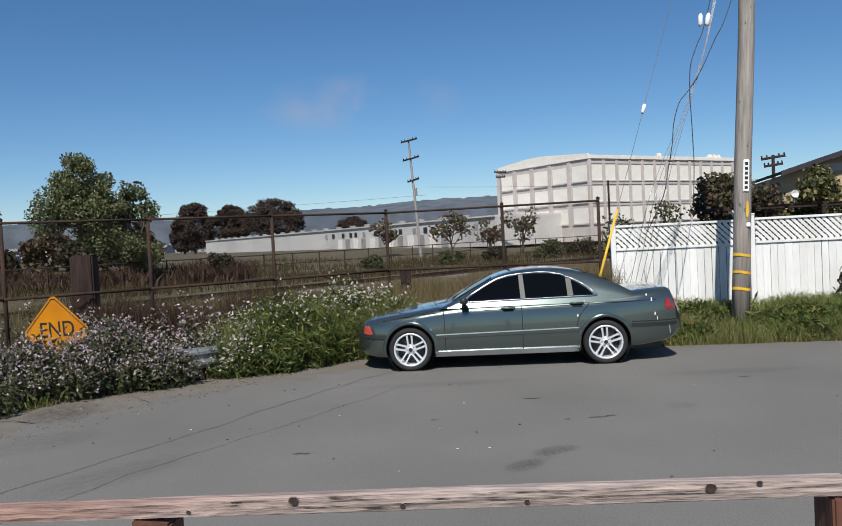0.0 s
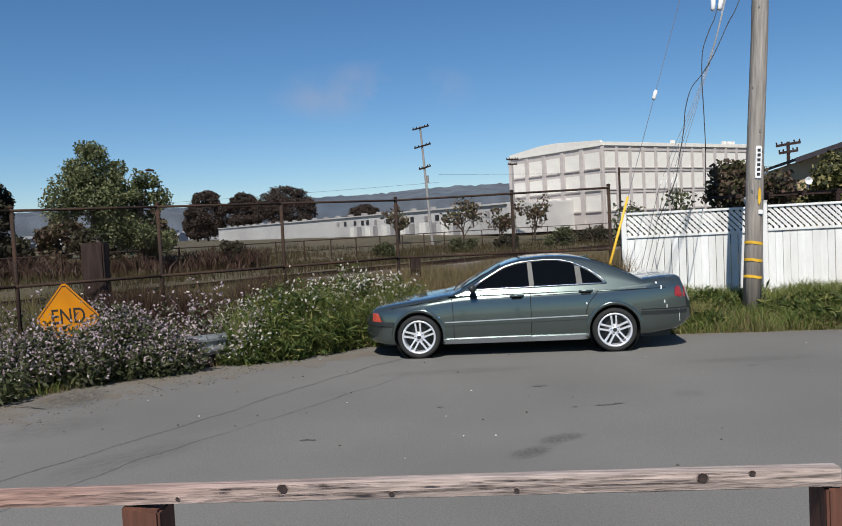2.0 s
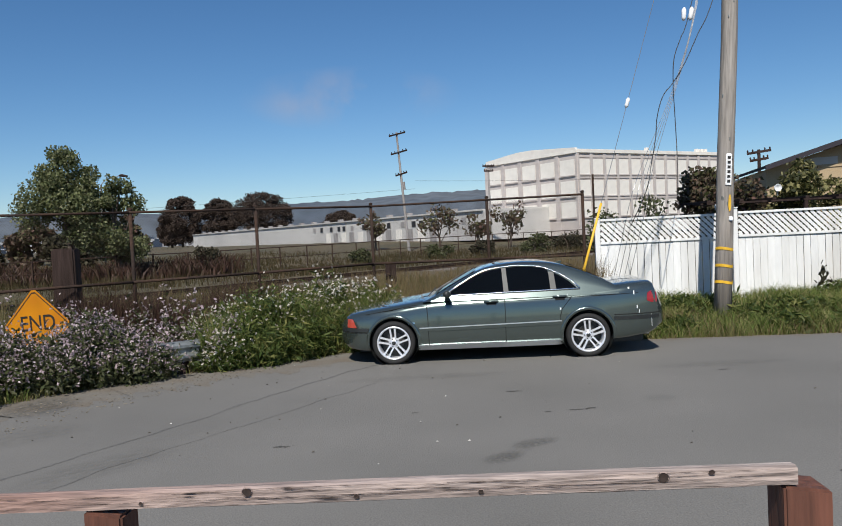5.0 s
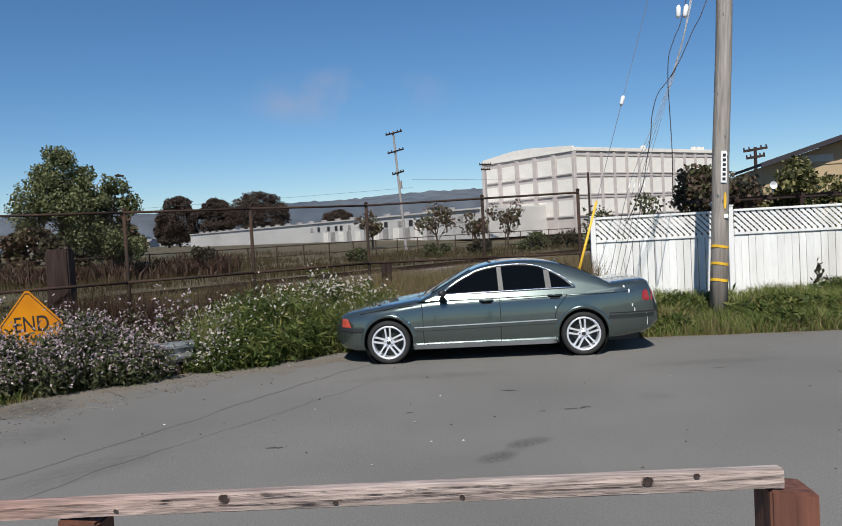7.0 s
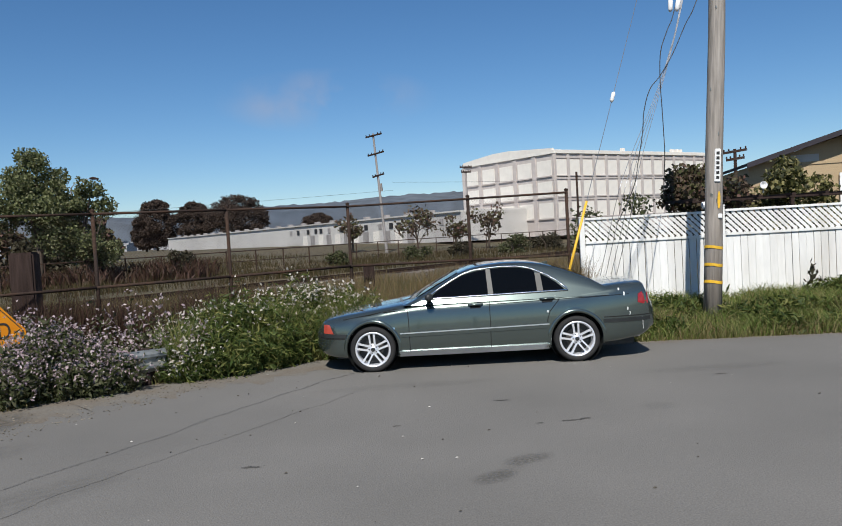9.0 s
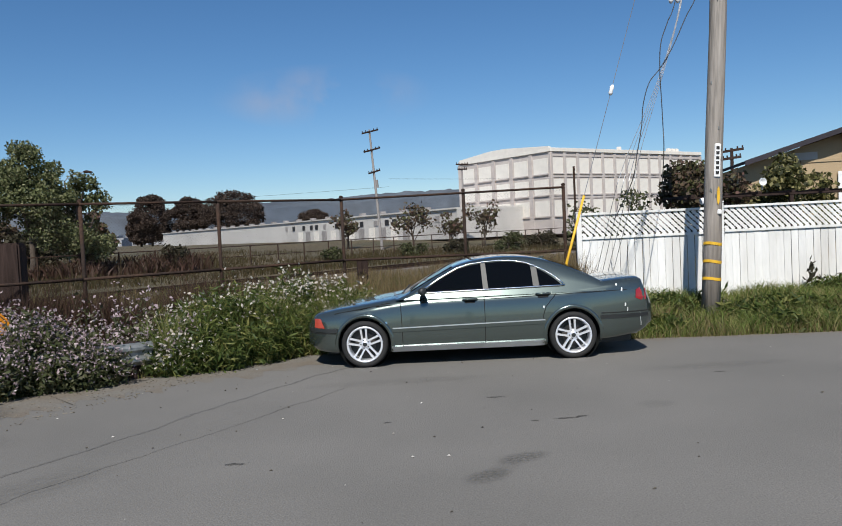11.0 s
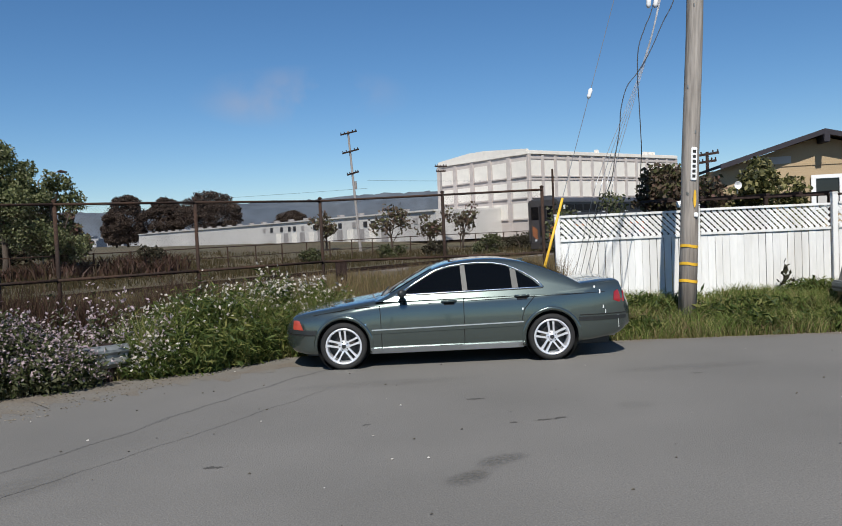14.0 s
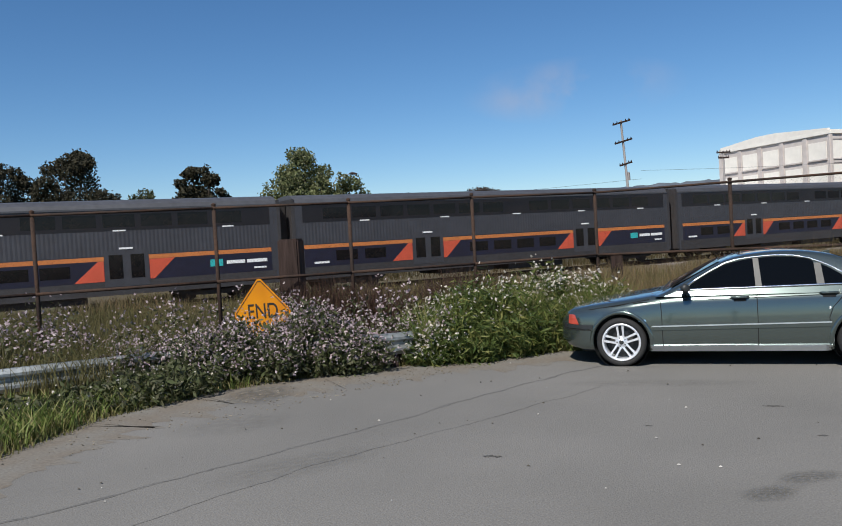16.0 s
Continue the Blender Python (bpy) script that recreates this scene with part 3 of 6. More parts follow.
def cable(points, r, label, mat=None):
    if len(points) < 12:
        pts = [Vector(p) for p in points]
        pts = [pts[0] * 2 - pts[1]] + pts + [pts[-1] * 2 - pts[-2]]
        points = []
        for a, b, c, d in zip(pts, pts[1:], pts[2:], pts[3:]):
            for k in range(6):
                u = k / 6
                points.append(0.5 * (2 * b + (c - a) * u + (2 * a - 5 * b + 4 * c - d) * u * u + (3 * b - a - 3 * c + d) * u ** 3))
        points.append(pts[-2])
    ob = part("cable", tube(points, r, 6), mat or WIRE, None)
    tagged(ob, label, "cable", "service cables")


cable([(4.98, 12.9, 9.4), (4.5, 12.75, 7.0), (4.09, 12.7, 5.4), (3.94, 12.7, 5.02), (3.82, 12.7, 4.68), (3.79, 12.7, 4.23), (3.8, 12.7, 3.78), (3.81, 12.7, 3.33), (3.84, 12.8, 2.95), (4.3, 14.6, 2.35)], 0.0075, "black drop cable hanging beside the pole")
cable([(5.02, 12.9, 7.0), (4.46, 12.7, 5.52), (4.24, 12.7, 5.09), (4.01, 12.7, 4.62), (3.79, 12.7, 4.28), (3.61, 12.7, 4.06), (3.5, 12.7, 3.71), (3.46, 12.7, 3.35), (3.37, 12.7, 2.9), (3.28, 12.75, 2.45), (3.3, 14.2, 1.85)], 0.0075, "black service cable running down towards the yard")
for k in range(4):
    d = 0.05 * (k - 1)
    cable([(4.8 + d, 12.85, 8.2), (4.2 + d * 0.2, 12.7, 5.49), (3.95 + d * 0.2, 12.72, 4.58), (3.69 + d * 0.5, 12.72, 3.88), (3.36 + d * 1.2, 12.74, 3.08), (3.2 + d * 1.6, 12.76, 2.64), (3.08 + d * 2, 12.8, 2.19), (3.0 + d * 2, 14.0, 0.9)], 0.0045,
          "bright steel messenger strand", STEEL_WIRE)
for ix, ex in ((4.02, 4.0), (4.15, 4.11)):
    ob = part("insulator", tube([(ex, 12.69, 5.32), (ex + 0.006, 12.69, 5.36), (ix - 0.006, 12.69, 5.5), (ix, 12.69, 5.54)], [0.018, 0.04, 0.04, 0.018], 10), PORCELAIN, None, smooth=True)
    tagged(ob, "white porcelain strain insulator on the service cables", "insulator", "cable insulators")


# ---- distant poles ----
def far_pole(x, y, top, arms, turn, wood, lean=0.0, tilt=0.0, label="distant wooden power pole with crossarms"):
    root = thing("power_pole", label, "utility pole", pose(x, y, float(ground_z(x, y)) - 0.2, 0, lean, turn), "distant power poles")
    part("shaft", tube([(0, 0, 0), (0, 0, top)], [0.19, 0.12], 10), wood, root)
    for z, half in arms:
        arm = part("crossarm", box(-half, half, -0.16, -0.04, z - 0.1, z + 0.1), STUB_WOOD, root)
        arm.matrix_basis = pose(0, 0, z, 0, tilt, 0) @ Matrix.Translation((0, 0, -z))
        for k in (-0.92, -0.5, 0.5, 0.92):
            part("insulator", tube([(k * half, -0.1, z + 0.07), (k * half, -0.1, z + 0.2), (k * half, -0.1, z + 0.28)], [0.04, 0.07, 0.03], 6), STUB_WOOD, arm)
    return root


p = far_pole(-7.5, 95, 15.1, ((14.85, 1.4), (12.6, 1.4), (9.9, 1.0)), 48, GREY_POLE, -4.5, -9)
part("transformer", tube([(0.35, 0.1, 7.9), (0.35, 0.1, 8.9)], 0.22, 10), GREY_POLE, p)
far_pole(3.3, 108, 11.6, ((11.4, 0.9), (10.7, 0.7)), 20, GREY_POLE)
far_pole(23.6, 62, 8.1, ((7.9, 0.9), (7.3, 0.7), (5.9, 0.6)), -12, STUB_WOOD, 0.0, -6)
for a, b, d in (((-150, 110, 7.9), (-6.3, 95, 7.4), 0.8), ((-6.3, 95, 8.4), (60, 104, 7.8), 0.7)):
    cable(sag(a, b, d), 0.016, "distant overhead power line against the sky")


def street_lamp():
    root = thing("street_lamp", "distant curved-arm street lamp beyond the tree", "street lamp", pose(-30.8, 62, -0.8))
    part("pole", tube([(0, 0, 0), (0, 0, 8.0), (0.4, 0, 8.45), (1.7, 0, 8.75)], [0.07, 0.05, 0.04, 0.03], 8), GREY_POLE, root)
    part("lamp_head", tube([(1.65, 0, 8.76), (1.9, 0, 8.76), (2.4, 0, 8.68)], [0.06, 0.13, 0.07], 8), STUB_WOOD, root, "dark cobra lamp head")


street_lamp()


# ---- factory building across the railway ----
def factory():
    root = thing("factory_building", "large pale concrete factory building with boarded cream window bays", "building", pose(17.3, 118, 0, 0, 0, math.degrees(math.atan2(0.6, 0.8))))
    # local x runs along the long face, local y along the short face away from the corner
    wide, deep, top, base = 38.0, 22.5, 12.95, 0.2
    body = part("wall", box(0, wide, 0, deep, base, top), CONCRETE, root)
    part("parapet", box(-0.25, wide + 0.2, -0.25, deep + 0.2, top - 0.05, top + 0.55, 0.05), CREAM, root, "cream roof parapet")
    # raised middle of the short face's parapet
    out = [(0.2, 0), (deep - 0.2, 0), (deep - 0.2, 0.3), (deep * 0.62, 1.0), (deep * 0.45, 1.0), (0.2, 0.3)]
    gable = part("gable_parapet", prism([(x, z + top + 0.5) for x, z in out], -0.2, 0.25), CREAM, root)
    gable.matrix_basis = pose(0, 0, 0, 0, 0, 90)
    rows = ((9.6, 12.0), (6.3, 8.7), (3.0, 5.4))
    panel = {}

    def bay(along, z0, z1, w, face):
        key = (round(w, 2), round(z1 - z0, 2), face)
        if key not in panel:
            h = z1 - z0
            panel[key] = (mesh_of("window_panel", *(box_data(-w / 2, w / 2, -0.06, 0.0, 0, h) if face == "long" else box_data(-0.06, 0.0, -w / 2, w / 2, 0, h)), CREAM),
                          mesh_of("sill", *(box_data(-w / 2 - 0.1, w / 2 + 0.1, -0.2, 0.0, -0.2, -0.02) if face == "long" else box_data(-0.2, 0.0, -w / 2 - 0.1, w / 2 + 0.1, -0.2, -0.02)), CONCRETE))
        at = pose(along, -0.003, z0) if face == "long" else pose(-0.003, along, z0)
        win = put("window", panel[key][0], root, "boarded cream window bay", at)
        put("sill", panel[key][1], win)

    n = 13
    for i in range(n):
        for z0, z1 in rows:
            bay((i + 0.5) * wide / n, z0, z1, wide / n - 0.75, "long")
    for i in range(n + 1):
        part("pilaster", box(i * wide / n - 0.28, i * wide / n + 0.28, -0.14, 0.0, base, top - 0.1), CONCRETE, root)
    m = 5
    for i in range(m):
        for z0, z1 in rows:
            bay((i + 0.5) * deep / m, z0, z1, deep / m - 1.3, "short")
    for i in range(m + 1):
        part("pilaster", box(-0.14, 0.0, i * deep / m - 0.4, i * deep / m + 0.4, base, top - 0.1), CONCRETE, root)
    for z in (8.95, 5.65, 12.2):
        part("floor_band", box(-0.1, wide, -0.1, 0.0, z, z + 0.3), CONCRETE, root)
    for x in (19.5, 33.0, 34.3, 35.4):
        part("roof_vent", box(x, x + 0.6, 3, 3.6, top + 0.5, top + 1.5, 0.05), CREAM, root)


factory()


# ---- long white sheds ----
def long_shed():
    a, b = Vector((-97, 262, 0)), Vector((2.5, 116, 0))
    way = b - a
    length = way.length
    root = thing("warehouse", "long low white warehouse with roof vents and flat roof", "warehouse", Matrix.Translation(a) @ Matrix.Rotation(math.atan2(way.y, way.x), 4, "Z"))
    part("wall", box(0, length, 0, 16, 0.2, 4.75), SHED_WHITE, root)
    part("roof", prism([(-0.3, 4.75), (16.3, 4.75), (16.3, 5.0), (-0.3, 5.0)], 0, length), SHED_WHITE, root).matrix_basis = pose(0, 0, 0) @ Matrix.Rotation(radians(-90), 4, "Z") @ Matrix.Diagonal((-1, 1, 1, 1))
    rng = random.Random(5)
    for i in range(22):
        s = 8 + i * (length - 12) / 22
        part("roof_vent", box(s, s + 1.1, 1.2, 2.2, 5.0, 5.5, 0.05), GREY_POLE, root)
    for i in range(16):
        s = length * 0.62 + i * length * 0.36 / 16 + (1.4 if i % 4 > 1 else 0)
        part("window", box(s, s + 1.3, -0.09, -0.03, 2.9, 3.9), DARK if i % 5 else GREY_POLE, root)
    for i in range(12):
        s = length * 0.66 + i * 4.0
        part("door", box(s, s + 2.2, -0.08, -0.02, 0.3, 2.6), GREY_POLE if i % 2 else CREAM, root)


long_shed()


# ---- tan house behind the white fence ----
def house():
    root = thing("house", "single-storey tan stucco house with low brown gabled roof", "house", pose(12.72, 24, 0, 0, 0, -10) @ Matrix.Translation((-12.5, -24, 0)))
    x0, x1, y0, y1 = 9.55, 15.9, 24.0, 29.0
    eave, ridge, mid = 3.42, 4.3, 12.5
    part("wall", prism([(x0, 0), (x1, 0), (x1, eave - 0.05), (mid, ridge - 0.08), (x0, eave - 0.05)], y0, y1), TAN, root)
    for a, b in (((mid, ridge), (x0 - 0.12, eave - 0.04)), ((mid, ridge), (x1 + 0.45, eave - 0.1))):
        part("roof", prism([a, b, (b[0], b[1] + 0.1), (a[0], a[1] + 0.1)], y0 - 0.5, y1 + 0.5), ROOFING, root)
        part("fascia", prism([(a[0], a[1] - 0.05), (b[0], b[1] - 0.05), (b[0], b[1] + 0.11), (a[0], a[1] + 0.11)], y0 - 0.55, y0 - 0.503), FASCIA, root)
    part("ridge_beam", box(mid - 0.09, mid + 0.09, y0 - 0.7, y0, ridge - 0.32, ridge - 0.06, 0.02), FASCIA, root)
    part("trim_board", box(x0 + 1.2, x1, y0 - 0.03, y0 - 0.002, 3.34, 3.42), TAN, root)
    part("gable_patch", box(x0 + 1.0, x0 + 2.1, y0 - 0.02, y0 - 0.002, 3.43, 3.66), SHED_WHITE, root, "pale patch of siding")
    win = part("window", box(12.28, 13.95, y0 - 0.06, y0 - 0.004, 2.0, 2.98), GLASS_DARK, root)
    for ax, bx, az, bz in ((12.2, 14.03, 2.9, 3.02), (12.2, 14.03, 1.9, 2.02), (12.2, 12.34, 2.02, 2.9), (13.9, 14.03, 2.02, 2.9), (13.02, 13.1, 2.02, 2.9)):
        part("window_frame", box(ax, bx, y0 - 0.11, y0 - 0.062, az, bz, 0.006), WHITE_PAINT, win)
    part("blind", box(12.4, 13.0, y0 - 0.068, y0 - 0.0615, 2.03, 2.45), SHED_WHITE, win)


house()


# ---- yard clutter behind the fence ----
def yard():
    root = thing("pergola", "dark timber yard shelter behind the white fence", "pergola")
    for x in (5.9, 7.6, 9.0):
        part("post", box(x, x + 0.08, 16.6, 16.68, 0.1, 2.2), STUB_WOOD, root)
    part("beam", box(5.2, 9.3, 16.6, 16.68, 2.2, 2.25, 0.01), STUB_WOOD, root)
    for k in range(6):
        part("rafter", box(5.4 + k * 0.7, 5.48 + k * 0.7, 16.3, 18.4, 2.251, 2.3), STUB_WOOD, root)
    sat = thing("dish_antenna", "small white round dish on a stand", "dish", pose(7.15, 16.9, 2.52))
    part("bowl", lathe([(0.001, 0.04), (0.06, 0.025), (0.085, -0.02), (0.08, -0.03), (0.001, 0.02)], 20), WHITE_PAINT, sat)
    part("stand", box(-0.015, 0.015, 0.02, 0.05, -0.18, 0.02), GALV, sat)
    lamp = thing("flood_light", "white yard lamp above the fence", "lamp", pose(5.35, 15.2, 2.12))
    part("lamp_head", tube([(-0.12, 0, 0), (0.02, 0, 0.03), (0.1, 0, 0.03)], [0.07, 0.06, 0.03], 10), WHITE_PAINT, lamp)
    part("bracket", box(0.02, 0.06, -0.02, 0.02, -0.25, 0.02), GALV, lamp)
    iron = thing("steel_pole", "thin dark steel pole beside the fence end", "pole", pose(2.78, 15.3, 0))
    part("shaft", tube([(0, 0, 0), (0, 0, 2.95)], 0.022, 8), RUST, iron)


yard()


# ---- distant hills and town ----
def hills():
    for seed, dist, high, mat_z in ((2, 1500, 88, 0), (9, 2600, 150, 0)):
        bm = bmesh.new()
        low, top = [], []
        for k in range(401):
            a = radians(-75 + 150 * k / 400)
            x, y = dist * math.sin(a), dist * math.cos(a)
            h = high * (0.78 + 0.22 * math.exp(-((math.degrees(a) - 2) / 13) ** 2)) * (1 + 0.25 * noise.noise((a * 7, seed, 0)) + 0.05 * noise.noise((a * 60, seed, 5)) + 0.05 * noise.noise((a * 170, seed, 5)))
            low.append(bm.verts.new((x, y, -20)))
            top.append((bm.verts.new((x * 1.03, y * 1.03, h * 0.75)), bm.verts.new((x * 1.12, y * 1.12, h))))
        for i in range(400):
            bm.faces.new((low[i], low[i + 1], top[i + 1][0], top[i][0]))
            bm.faces.new((top[i][0], top[i + 1][0], top[i + 1][1], top[i][1]))
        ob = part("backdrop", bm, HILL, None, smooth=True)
        tagged(ob, "hills across the bay, haze painted in as blue-grey", "hills", kind="structure")
    rng = random.Random(12)
    verts, faces = [], []
    for i in range(420):
        a = radians(rng.uniform(-34, 12))
        d = rng.uniform(500, 1400)
        w, h = rng.uniform(3, 9), rng.uniform(3, 7)
        x, y, z = d * math.sin(a), d * math.cos(a), (d - 500) / 900 * 22 * rng.uniform(0.2, 1)
        v, f = box_data(x - w, x + w, y - w, y + w, z - 8, z + h * 0.6)
        k = len(verts)
        verts += v
        faces += [[q + k for q in p] for p in f]
    ob = put("far_town", mesh_of("far_town", verts, faces, material("town_walls", (0.36, 0.36, 0.37), 0.9, vary=0.2, grain=0.02, per_island=0.4)))
    tagged(ob, "far pale houses scattered on the hillside", "town", kind="stuff")


hills()


# ---- parked vehicles ----
PAINT = material("grey_green_metallic", (0.118, 0.146, 0.138), 0.19, metal=0.78, vary=0.05, grain=300, patch=1.2, coat=1.0, tint=(0.112, 0.14, 0.131), spec=0.3)
VAN_PAINT = material("dark_green_paint", (0.012, 0.015, 0.016), 0.4, metal=0.0, vary=0.1, grain=200, coat=0.35, spec=0.25)
CHROME = material("bright_trim", (0.75, 0.76, 0.78), 0.16, metal=1.0, vary=0.04)
ALLOY = material("silver_alloy", (0.84, 0.85, 0.88), 0.3, metal=0.55, vary=0.06, grain=30)
# pale tone stands in for light gleaming on skirt and side strip
SIDE_SHINE = material("painted_side_shine", (0.62, 0.66, 0.68), 0.28, metal=0.6, vary=0.06, grain=20, coat=0.6)
RUBBER = material("tyre_rubber", (0.012, 0.012, 0.0125), 0.85, vary=0.25, grain=30, tint=(0.02, 0.019, 0.018))
TRIM_DARK = material("dark_trim", (0.02, 0.022, 0.022), 0.5, vary=0.2)
# black for panel joints, and for painted shade in crease and recess
GAP_AND_SHADE = material("panel_gap_and_shade", (0.006, 0.006, 0.006), 0.9, vary=0.1)
LENS_RED = material("red_lens", (0.3, 0.008, 0.014), 0.15, vary=0.1, coat=1.0)
LENS_ORANGE = material("amber_lens", (0.4, 0.06, 0.04), 0.15, vary=0.1, coat=1.0)
LENS_CLEAR = material("clear_lens", (0.5, 0.52, 0.54), 0.12, vary=0.1, coat=1.0)
TINTED = material("tinted_glass", (0.003, 0.0035, 0.004), 0.012, vary=0.1, grain=1, coat=0.0, spec=0.17)
T_DISC = material("brake_disc_iron", (0.09, 0.085, 0.08), 0.5, metal=0.5, vary=0.2)
GREY_BUMPER = material("grey_bumper", (0.16, 0.17, 0.165), 0.5, vary=0.15, grain=8)


def table(rows, x):
    xs, vs = zip(*rows)
    k = min(max(sum(1 for q in xs if q <= x) - 1, 0), len(xs) - 2)
    t = min(max((x - xs[k]) / (xs[k + 1] - xs[k]), 0), 1)
    return vs[k] + (vs[k + 1] - vs[k]) * t


def smooth_table(rows, x, r=0.05):
    return sum(table(rows, x + d * r) for d in (-1.5, -0.75, 0, 0.75, 1.5)) / 5


class Body:
    """The outer skin of a vehicle: half a section at every station from the nose (x = 0) to the tail."""

    def __init__(self, top, low, half, length, shape, origin):
        self.top, self.low, self.half, self.length, self.shape, self.origin = top, low, half, length, shape, origin

    def section(self, x, n):
        zt, zb, hw = smooth_table(self.top, x), smooth_table(self.low, x), smooth_table(self.half, x, 0.03)
        pts = [(fy * hw, zb + fz * (zt - zb)) for fy, fz in self.shape]
        d = [0]
        for a, b in zip(pts, pts[1:]):
            d.append(d[-1] + math.hypot(a[0] - b[0], a[1] - b[1]))
        out = []
        for i in range(n):
            s = d[-1] * i / (n - 1)
            k = max(j for j in range(len(d) - 1) if d[j] <= s + 1e-9)
            t = (s - d[k]) / (d[k + 1] - d[k])
            out.append((pts[k][0] + (pts[k + 1][0] - pts[k][0]) * t, pts[k][1] + (pts[k + 1][1] - pts[k][1]) * t))
        return out

    def side(self, x, z):
        """Half width of the skin at a station and height."""
        sec = self.section(x, 60)
        k = min(range(8, 60), key=lambda i: abs(sec[i][1] - z))
        return sec[k][0]

    def mesh(self, step, n, arches, radius):
        bm = bmesh.new()
        xs = np.linspace(0, self.length, int(self.length / step) + 1)
        rows = []
        for x in xs:
            sec = self.section(float(x), n)
            ring = [(y, z) for y, z in sec] + [(-y, z) for y, z in sec[-2:0:-1]]
            rows.append([[float(x), y, z] for y, z in ring])
        inside = set()
        for i, row in enumerate(rows):
            for j, p in enumerate(row):
                for ax, az in arches:
                    d = math.hypot(p[0] - ax, p[2] - az)
                    if d < radius and abs(p[1]) > 0.45:
                        inside.add((i, j))
                        if d > radius - 0.1:
                            p[0], p[2] = ax + (p[0] - ax) * radius / d, az + (p[2] - az) * radius / d
        vs = [[bm.verts.new((p[0] - self.origin, p[1], p[2])) for p in row] for row in rows]
        m = len(vs[0])
        for i in range(len(vs) - 1):
            for j in range(m):
                k = (j + 1) % m
                q = ((i, j), (i + 1, j), (i + 1, k), (i, k))
                if all(c in inside for c in q):
                    continue
                bm.faces.new([vs[a][b] for a, b in q])
        bm.faces.new(vs[0]), bm.faces.new(vs[-1][::-1])
        loose = [v for v in bm.verts if not v.link_faces]
        bmesh.ops.delete(bm, geom=loose, context="VERTS")
        bmesh.ops.recalc_face_normals(bm, faces=bm.faces[:])
        return bm

    def ribbon(self, pts, wide, off, sign=-1, closed_patch=False, deep=0.004):
        """A strip along (x, z) points on the skin, or a patch between two such lines."""
        bm = bmesh.new()
        rows = []
        if closed_patch:
            for (xa, za), (xb, zb) in pts:
                rows.append([(xa + (xb - xa) * k / 5, za + (zb - za) * k / 5) for k in range(6)])
        else:
            for i, (x, z) in enumerate(pts):
                a, b = Vector(pts[max(i - 1, 0)]), Vector(pts[min(i + 1, len(pts) - 1)])
                t = (b - a).normalized() * wide / 2
                rows.append([(x - t.y, z + t.x), (x + t.y, z - t.x)])
        out, back = [], []
        for row in rows:
            out.append([bm.verts.new((x - self.origin, sign * (self.side(x, z) + off), z)) for x, z in row])
            back.append([bm.verts.new((x - self.origin, sign * (self.side(x, z) + off - deep - 0.01), z)) for x, z in row])
        for i in range(len(rows) - 1):
            for k in range(len(rows[0]) - 1):
                bm.faces.new((out[i][k], out[i + 1][k], out[i + 1][k + 1], out[i][k + 1]))
            for k in (0, len(rows[0]) - 1):
                bm.faces.new((out[i][k], out[i + 1][k], back[i + 1][k], back[i][k]))
        for i in (0, len(rows) - 1):
            for k in range(len(rows[0]) - 1):
                bm.faces.new((out[i][k], out[i][k + 1], back[i][k + 1], back[i][k]))
        bmesh.ops.recalc_face_normals(bm, faces=bm.faces[:])
        return bm


